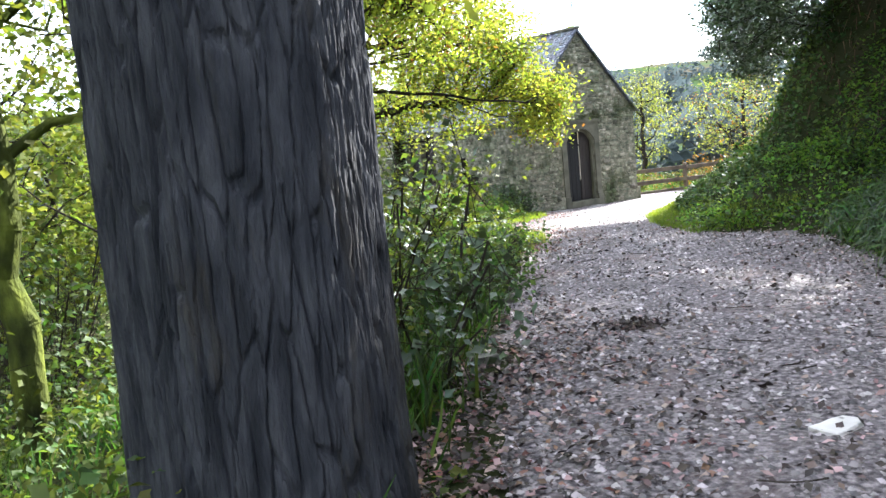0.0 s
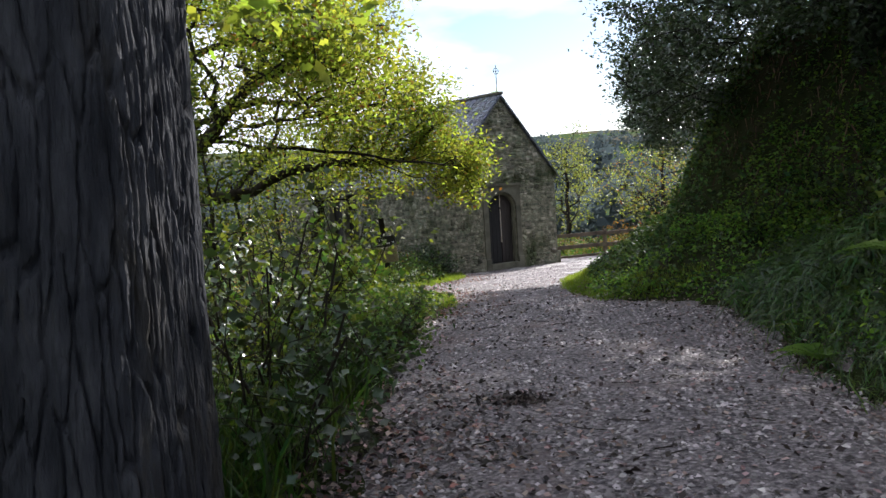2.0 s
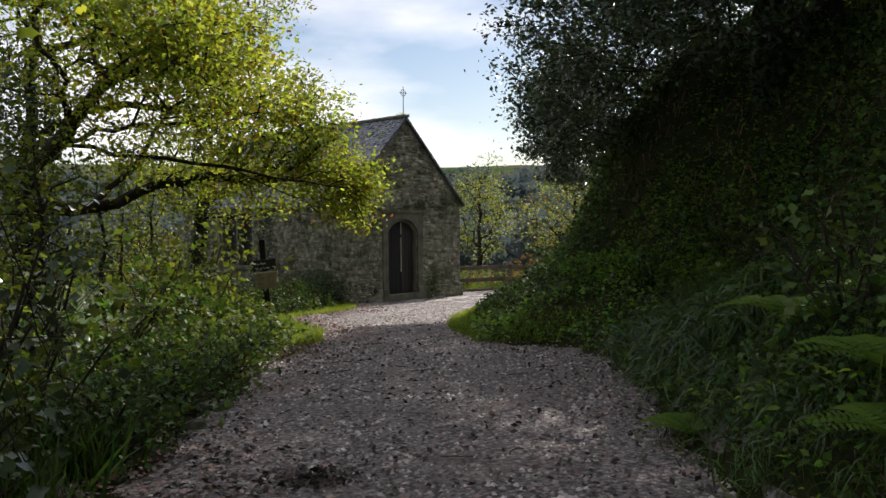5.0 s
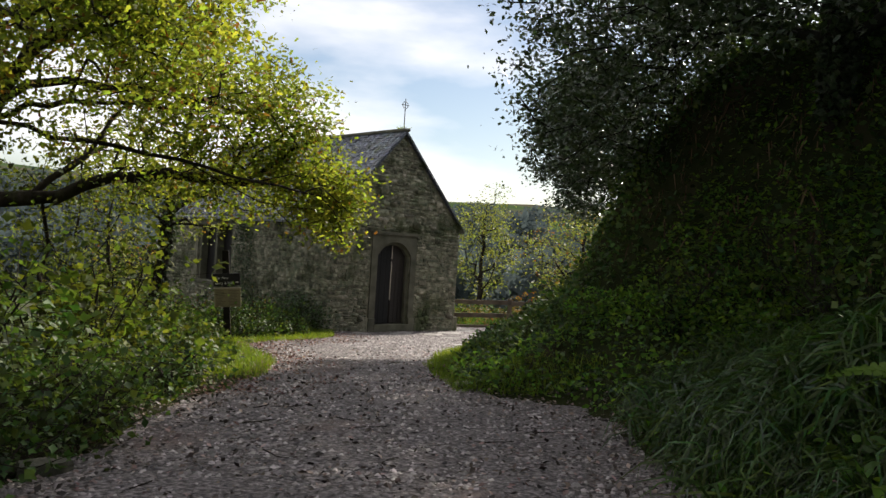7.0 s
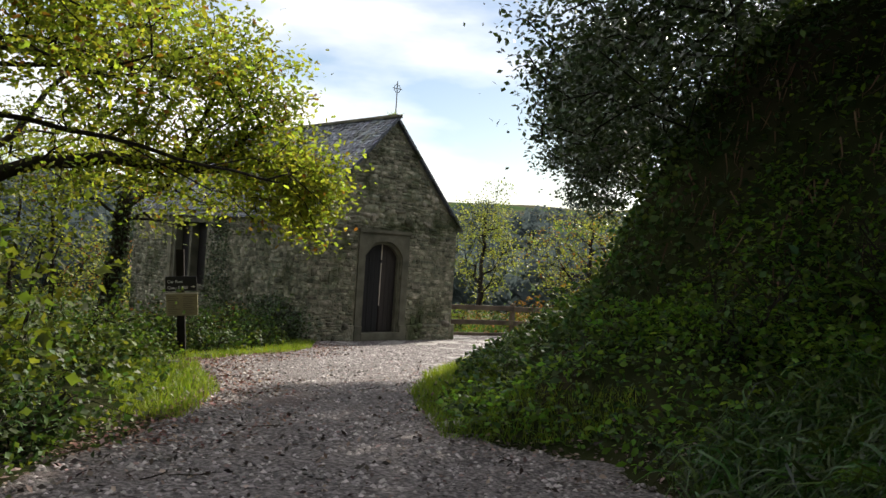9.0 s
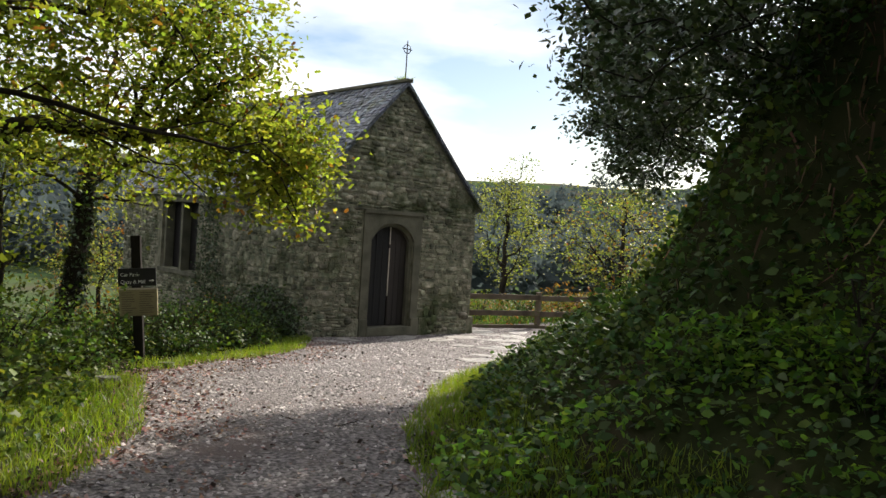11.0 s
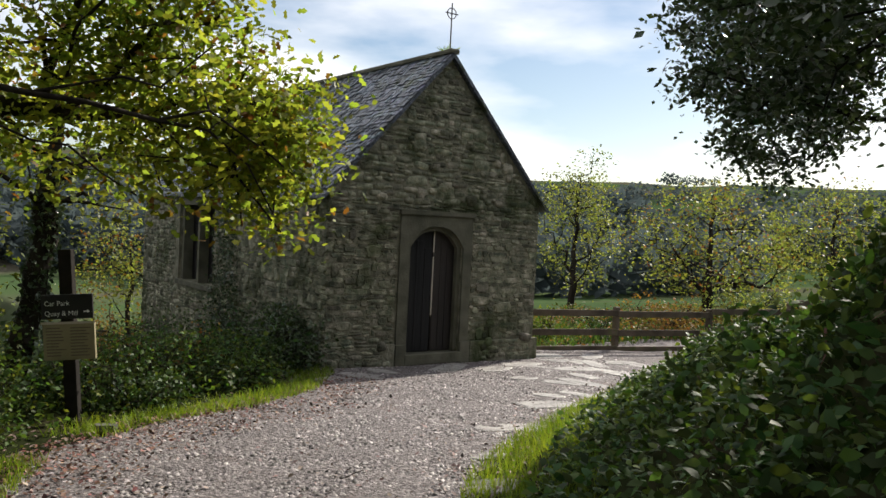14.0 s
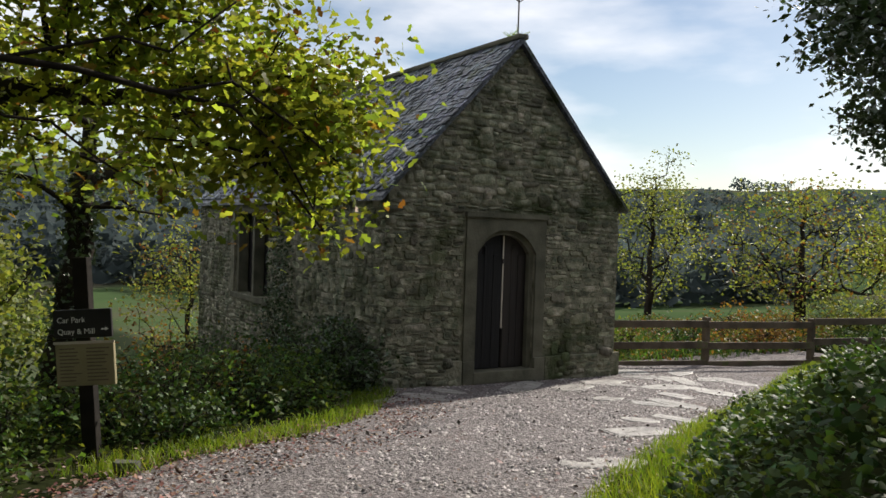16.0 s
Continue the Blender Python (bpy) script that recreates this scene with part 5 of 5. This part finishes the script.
v, f = strewn(SMALL, np.column_stack([h4, h4z]), r4.uniform(0.02, 0.06, n4), 0.7, r=r4)
heap = empty("leaf_heap", "small dark heap of wet leaves and twigs on the path", "leaf heap", at=(-11.1, -13.0, z_at(-11.1, -13.0)), turn=-35)
arrays("leaf_mass", v, f, M_LITTER_DARK, heap, kind="stuff")

# fallen twigs
for k in range(46):
    r5 = np.random.default_rng(500 + k)
    x, y = r5.uniform(-14, -4), 0.0
    y = x * 1.0 + r5.uniform(-3.9, -0.9) * (1 if k % 3 else 1.1)
    n5 = r5.integers(3, 6)
    p, segs = np.array((0.0, 0.0, 0.01)), []
    a = r5.uniform(0, 6.28)
    for j in range(n5):
        a += r5.normal(0, 0.35)
        q = p + np.array((math.cos(a), math.sin(a), 0)) * r5.uniform(0.03, 0.08)
        segs.append((p, q, 0.004, 0.003))
        p = q
    v, f = tubes(segs, 5)
    twig = arrays("twig", v, f, M_BARK)
    twig.matrix_basis = pose(x, y, z_at(x, y, 0.018))
    tagged(twig, "thin dark fallen twig lying on the leafy gravel path", "twig", "twigs on the path")


def ivy_on_wall(y0, y1, z0, z1, n, seed):
    r = np.random.default_rng(seed)
    p = np.column_stack([np.full(n, XL - 0.05) - r.random(n) ** 2 * 0.12, r.uniform(y0, y1, n), z0 + (z1 - z0) * r.random(n) ** 1.25])
    mid = (y0 + y1) / 2
    keep = np.abs(p[:, 1] - mid) < (y1 - y0) / 2 * (1.05 - 0.5 * (p[:, 2] - z0) / (z1 - z0)) + 0.1 * wave(p[:, 1] * 3, p[:, 2] * 3, 1.0)
    p = p[keep]
    v, f = strewn(LEAF, p - (XL, mid, z0), 0.055 * r.uniform(0.6, 1.3, len(p)), 1.3, r=r)
    thing = empty("ivy", "dark ivy climbing the chapel's mossy side wall", "ivy", at=(XL, mid, z0))
    arrays("foliage", v, f, M_LEAF_DARK, thing, kind="stuff")


ivy_on_wall(2.9, 4.5, -0.4, 2.25, 2600, 1)
ivy_on_wall(0.2, 2.2, -0.3, 0.7, 2200, 2)


# a tuft of weeds at the foot of the cross
v, f = strewn(BLADE, rng.normal(0, 0.06, (40, 3)) * (1, 1, 0), rng.uniform(0.08, 0.16, 40), 4.0, True)
weed = empty("weed_tuft", "small green weed tuft rooted on the gable beside the cross", "weeds", at=(XM - 0.06, 0.02, RIDGE + 0.03))
arrays("blade_mass", v, f, M_GRASS, weed, kind="stuff")


def fern(x, y, size, turn, seed, lift=0.0):
    r = np.random.default_rng(seed)
    thing = empty("fern", "bright green fern with arching fronds on the shaded bank", "fern", "ferns on the bank", at=(x, y, z_at(x, y, lift)), turn=turn)
    for k in range(10):
        a = k * 0.63 + r.uniform(-0.2, 0.2)
        pl, sz, segs = [], [], []
        prev = np.zeros(3)
        for j in range(1, 17):
            t = j / 16
            q = np.array((math.cos(a) * size * t, math.sin(a) * size * t, size * (0.75 * t - 0.7 * t * t)))
            segs.append((prev, q, 0.004, 0.003))
            prev = q
            w = size * 0.19 * math.sin(math.pi * min(1, t * 0.9 + 0.12))
            side = np.array((-math.sin(a), math.cos(a), -0.15))
            for sgn in (-1, 1):
                pl.append((q, q + side * sgn * w + np.array((math.cos(a), math.sin(a), 0)) * w * 0.3))
        verts, faces = [], []
        for q, e in pl:
            d = (e - q)
            o = np.array((math.cos(a), math.sin(a), 0.3)) * size * 0.028
            b = len(verts)
            verts += [q - o * 0.6, q + d * 0.5 - o, e, q + d * 0.5 + o, q + o * 0.6]
            faces += [(b, b + 1, b + 3), (b + 1, b + 2, b + 3), (b, b + 3, b + 4)]
        v, f = tubes(segs, 3)
        tri = np.concatenate([f[:, [0, 1, 2]], f[:, [0, 2, 3]]])
        arrays("frond", np.concatenate([np.array(verts), v]), np.concatenate([np.array(faces), tri + len(verts)]), M_FERN, thing)


fern(-10.1, -15.55, 0.42, 0, 1, 0.12)
fern(-9.75, -15.35, 0.45, 50, 2, 0.25)
fern(-10.6, -16.2, 0.4, 20, 3, 0.1)
fern(-7.0, -13.0, 0.45, 80, 4, 0.1)
fern(-8.8, -14.55, 0.5, 10, 5, 0.2)
fern(-9.0, -14.0, 0.36, 40, 6, 0.08)
fern(-4.5, -12.0, 0.6, 120, 7, 0.35)


# ---- more trees ----
def abs_tree(name, label, x, y, height, crown, n, leaf, mat, size, per, seed, lean=(0, 0), r0=0.08, spread=0.3, bark=None, brown=0.0, low=0.45):
    z = z_at(x, y, -0.15)
    r = np.random.default_rng(seed)
    lx, ly = lean
    trunk = [[(x, y, z + height * 0.15), (x + lx * 0.3 + r.normal(0, 0.06), y + ly * 0.3, z + height * 0.35), (x + lx * 0.6, y + ly * 0.6 + r.normal(0, 0.06), z + height * 0.6), (x + lx, y + ly, z + height * 0.85)]]
    c = (x + lx, y + ly, z + height * (1 + low) / 2)
    return tree(name, label, (x, y, z), trunk, r0, [(c, (crown, crown, height * (1 - low) / 2), n)], leaf, mat, size, per, bark=bark, seed=seed, spread=spread, brown=brown, tip=0.005, sides=5)


abs_tree("sapling", "leaning mossy yellow-green sapling on the slope", -14.68, -10.5, 5.5, 1.5, 60, LEAF, M_LEAF_FRESH, 0.09, 30, 11, lean=(0.05, 0.05), r0=0.12, bark=M_BARK_MOSS)
abs_tree("ivy_tree", "slim dark ivy-clad tree behind the signpost", -5.3, 0.6, 6.0, 1.6, 50, LEAF, M_LEAF_PALE, 0.09, 22, 12, lean=(0.5, -0.4), r0=0.15)
for k, (x, y, h, c, m) in enumerate(((-6.2, 0.2, 4.5, 0.8, 1), (-6.7, 1.0, 5.0, 0.9, 0), (-7.6, -0.8, 4.2, 0.7, 1), (-10.8, -4.5, 5.0, 0.9, 0), (-11.8, -6.5, 5.5, 1.1, 1), (-12.8, -8.4, 5.0, 1.2, 0), (-13.9, -11.2, 4.5, 0.9, 1), (-16.3, -9.5, 6.0, 1.5, 0),
                                   (-10.2, -6.0, 4.0, 0.8, 1), (-12.0, -3.5, 5.5, 1.3, 0))):
    abs_tree("sapling", "thin-stemmed young tree with light green leaves on the slope", x, y, h, c, 34, LEAF, (M_LEAF_PALE, M_LEAF_FRESH)[m], 0.085, 20, 20 + k, lean=(0.25 * math.sin(k * 2.1), 0.3 * math.cos(k)), r0=0.045, low=0.3)
abs_tree("tree", "leafy young woodland tree on the slope behind the great trunk", -14.3, -2.0, 8.5, 2.4, 120, LEAF, M_LEAF_FRESH, 0.13, 26, 48, r0=0.12, spread=0.4, low=0.15)
for k, (x, y, h, c) in enumerate(((-12, 8, 8, 2.8), (-17, 1, 9, 3.2), (-21, -8, 10, 3.4), (-9, 15, 8, 3.0), (-22, 6, 10, 3.5), (-6, 22, 7, 3.0), (-15, 18, 9, 3.4), (-28, -3, 10, 3.8), (-20, -15, 9, 3.0))):
    abs_tree("tree", "broad leafy woodland tree on the valley slope", x, y, h, c, 110, SMALL, M_LEAF_PALE if k % 2 else M_LEAF_FRESH, 0.24, 42, 50 + k, r0=0.2, spread=0.55, low=0.2)
abs_tree("orchard_tree", "small open-crowned tree with pale yellow-green leaves beyond the fence", 12.4, 8.9, 5.7, 1.55, 80, LEAF, M_LEAF_PALE, 0.11, 26, 71, lean=(0.3, 0.2), r0=0.12, low=0.15)
abs_tree("orchard_tree", "gnarled orchard tree with yellowing leaves beyond the fence", 13.1, 4.1, 4.2, 2.7, 120, LEAF, M_LEAF_PALE, 0.11, 26, 72, r0=0.15, low=0.15, brown=0.14)
abs_tree("orchard_tree", "gnarled orchard tree with yellowing leaves beyond the fence", 18.6, 3.4, 4.2, 2.3, 110, LEAF, M_LEAF_PALE, 0.11, 26, 73, r0=0.12, low=0.15, brown=0.06)
abs_tree("tree", "tree with browning top leaves rising behind the chapel roof", -0.6, 13.5, 7.6, 1.6, 90, LEAF, M_LEAF_PALE, 0.11, 30, 74, r0=0.12, low=0.3, brown=0.35)

# far woods, hedges; the haze over them is in their colour
r1 = np.random.default_rng(17)
pts = []
for _ in range(5600):
    a, d = r1.uniform(-0.35, 2.6), r1.uniform(0, 1)
    d = 70 + 380 * d
    x, y = d * math.cos(a), d * math.sin(a)
    if d < 295 and (wave(x, y, 55, 9) > -0.12 or abs(wave(x, y, 80, 3)) < 0.06) or math.hypot(x - 320, y - 245) < 17:
        pts.append((x, y))
pts = np.array(pts)
tall = r1.uniform(5, 9, len(pts)) * np.where(np.hypot(pts[:, 0], pts[:, 1]) > 240, 0.6, 1)
base = np.column_stack([pts, land(pts[:, 0], pts[:, 1])])
per = 60
d = r1.normal(size=(len(pts), per, 3))
d /= np.linalg.norm(d, axis=2, keepdims=True)
pl = base[:, None] + d * (np.array((0.62, 0.62, 0.5)) * tall[:, None, None]) + np.array((0, 0, 0.45)) * tall[:, None, None]
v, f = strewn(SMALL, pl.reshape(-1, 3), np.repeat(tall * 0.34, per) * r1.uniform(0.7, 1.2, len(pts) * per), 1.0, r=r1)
tagged(arrays("far_woods", v, f, M_WOODS_HAZED, kind="stuff"), "woods and hedges on the far valley side, haze put into their blue-green colour", "woodland")

# ---- the chapel's stones and slates ----
def stone_mesh(k, mat):
    """A rubble stone with an uneven eight-cornered face, one metre wide and high, a metre proud."""
    r = np.random.default_rng(200 + k)
    corners = [(-0.5, -0.28), (-0.33, -0.5), (0.3, -0.5), (0.5, -0.3), (0.5, 0.25), (0.34, 0.5), (-0.28, 0.5), (-0.5, 0.3)]
    bm = bmesh.new()
    back, face = [], []
    for x, z in corners:
        x, z = x + r.uniform(-0.07, 0.06), z + r.uniform(-0.12, 0.08)
        back.append(bm.verts.new((x, 0, z)))
        face.append(bm.verts.new((x * 0.88, -1 + r.uniform(-0.3, 0.35), z * 0.78)))
    for i in range(8):
        j = (i + 1) % 8
        bm.faces.new((back[i], back[j], face[j], face[i]))
    bm.faces.new(face)
    bmesh.ops.triangulate(bm, faces=bm.faces[:])
    bm.normal_update()
    me = bpy.data.meshes.new("stone")
    bm.to_mesh(me)
    bm.free()
    me.materials.append(mat)
    return me


STONES = [stone_mesh(k, M_STONE) for k in range(14)]


def courses(x0, x1, z0, z1, r, lo=0.045, hi=0.115):
    """Stones of a random rubble wall: middle x, middle z, width, height."""
    z, row = z0, 0
    while z < z1:
        h = r.uniform(lo, hi)
        row += 1
        x = x0 + r.uniform(-0.12, 0.0)
        while x < x1 - 0.03:
            w = min(0.07 + r.gamma(2.2, 0.062), 0.46, max(x1 - x, 0.05))
            up = 0.07 * float(wave(x, z * 0.6, 0.55, 21)) + 0.03 * float(wave(x, z, 0.2, 22)) + r.normal(0, 0.006)
            kind = r.random()
            if kind < 0.16 and w > 0.12:
                yield x + w / 2, z + up + h * 0.95, w - 0.012, h * 1.75
            elif kind < 0.34 and h > 0.08:
                yield x + w / 2, z + up + h * 0.27, w - 0.016, h * 0.42
                yield x + w / 2 + r.normal(0, 0.03), z + up + h * 0.76, w * 0.85, h * 0.42
            else:
                yield x + w / 2, z + up + h / 2, w - r.uniform(0.008, 0.03), h * r.uniform(0.74, 0.92)
            x += w
        z += h


def lay(stones, wall, put, near):
    rest_v, rest_f, n = [], [], 0
    r = np.random.default_rng(31)
    unit = [np.array([v.co[:] for v in m.vertices]) for m in STONES]
    tris = [np.array([p.vertices[:] for p in m.polygons]) for m in STONES]
    for k, (x, z, w, h) in enumerate(stones):
        deep = r.uniform(0.008, 0.026) + (0.008 if h > 0.11 else 0)
        lean = pose(0, 0, 0, 0, r.normal(0, 3.5), 0)
        if n < 298 and near(x, z):
            ob = new("stone", STONES[k % 14])
            ob.parent = wall
            ob.matrix_basis = put(x, z) @ lean @ Matrix.Diagonal((w, deep, h, 1))
            n += 1
        else:
            u = unit[k % 14] * (w, deep, h)
            m = np.array(put(x, z) @ lean)
            rest_v.append(u @ m[:3, :3].T + m[:3, 3])
            rest_f.append(tris[k % 14] + 16 * len(rest_f))
    return rest_v, rest_f


def joined(name, rest_v, rest_f, mat, parent):
    return arrays(name, np.concatenate(rest_v), np.concatenate(rest_f), mat, parent, kind="stuff")


r2 = np.random.default_rng(23)
front = []
for x, z, w, h in courses(XL, XR, -0.3, RIDGE - 0.12, r2):
    top = EAVE + (RIDGE - EAVE) * (1 - abs(x - XM) / ((XR - XL) / 2)) - 0.05
    if z + h / 2 > top:
        continue
    lim_l, lim_r = XL - 0.01, XR + 0.01
    if z > EAVE:
        half_w = (XR - XL) / 2 * (1 - (z + h / 2 - EAVE) / (RIDGE - EAVE)) - 0.03
        lim_l, lim_r = XM - half_w, XM + half_w
    a, b = max(x - w / 2, lim_l), min(x + w / 2, lim_r)
    if z < 2.30:
        if a < DOOR_L - 0.2 < b:
            b = DOOR_L - 0.2
        elif a < DOOR_R + 0.2 < b:
            a = DOOR_R + 0.2
        elif DOOR_L - 0.2 <= (a + b) / 2 <= DOOR_R + 0.2:
            continue
    if z < 0.24 or b - a < 0.05:
        continue
    front.append(((a + b) / 2, z, b - a, h))
rv, rf = lay(front, FRONT, lambda x, z: Matrix.Translation((x, 0.004, z)), lambda x, z: z < 2.3 and (x > 0 or z > 0.5))
joined("stonework", rv, rf, M_STONE_J, FRONT)
plinth = [(x, z, min(w, 0.3), h) for x, z, w, h in courses(XL + 0.1, XR - 0.1, -0.3, 0.16, r2) if not DOOR_L - 0.35 < x < DOOR_R + 0.35]
rv, rf = lay(plinth, HOUSE, lambda x, z: Matrix.Translation((x, -0.066, z)), lambda x, z: False)
joined("plinth_stonework", rv, rf, M_STONE_J, HOUSE)
sidewall = []
for y, z, w, h in courses(0.0, YB, -1.0, EAVE - 0.06, r2, 0.05, 0.13):
    if 4.35 < y + w / 2 and y - w / 2 < 6.65 and 0.5 < z < 2.38:
        continue
    sidewall.append((y, z, w, h))
turned = pose(0, 0, 0, 0, 0, -90)
rv, rf = lay(sidewall, SIDE, lambda y, z: Matrix.Translation((XL + 0.004, y, z)) @ turned, lambda y, z: y < 3.6 and z > 0.6)
joined("stonework", rv, rf, M_STONE_J, SIDE)


def slates():
    """Courses of small slates on the slope that the path sees."""
    run = math.hypot((XR - XL) / 2 + 0.11, RIDGE - EAVE + 0.06)
    cx, cz = -((XR - XL) / 2 + 0.11) / run, -(RIDGE - EAVE + 0.06) / run
    roof = next(o for o in HOUSE.children if o.name.startswith("roof"))
    bm = bmesh.new()
    box(bm, -0.5, 0.5, 0, 1, -0.5, 0.5)
    me = bpy.data.meshes.new("slate")
    bm.to_mesh(me)
    bm.free()
    me.materials.append(M_SLATE)
    unit = np.array([v.co[:] for v in me.vertices])
    faces = np.array([p.vertices[:] for p in me.polygons])
    r = np.random.default_rng(41)
    rest_v, rest_f, n = [], [], 0
    step = 0.088
    tilt = Matrix(((0, -cx, cz, 0), (1, 0, 0, 0), (0, -cz, -cx, 0), (0, 0, 0, 1)))
    rows = int(run / step)
    for i in range(rows):
        y = -0.13 + (i % 2) * 0.06
        while y < YB + 0.1:
            w = r.uniform(0.07, 0.16)
            d = (i + 1) * step + r.uniform(-0.008, 0.008)
            p = Vector((XM + cx * d, y + w / 2, RIDGE + cz * d))
            normal = Vector((cz, 0, -cx)).normalized()
            normal = normal if normal.z > 0 else -normal
            p += normal * (0.016 + r.uniform(0, 0.016))
            along = Vector((-cx, 0, -cz))
            lift = (along - normal * r.uniform(0.03, 0.15) + Vector((0, 1, 0)) * r.normal(0, 0.05)).normalized()
            across = (Vector((0, 1, 0)) - lift * lift.y + normal * r.normal(0, 0.05)).normalized()
            nrm = lift.cross(across)
            nrm = nrm if nrm.z > 0 else -nrm
            m = Matrix.Identity(4)
            for c, axis in enumerate((across, lift, nrm)):
                m.col[c][:3] = axis
            m.translation = p
            m = m @ Matrix.Diagonal((w - 0.006, 0.17, 0.011, 1))
            if n < 298 and y < 1.6 and i < 20:
                ob = new("slate", me)
                ob.parent = roof
                ob.matrix_basis = m
                n += 1
            else:
                q = np.array(m)
                rest_v.append(unit @ q[:3, :3].T + q[:3, 3])
                rest_f.append(faces + 8 * len(rest_f))
            y += w
    joined("slatework", rest_v, rest_f, M_SLATE_J, roof)


slates()
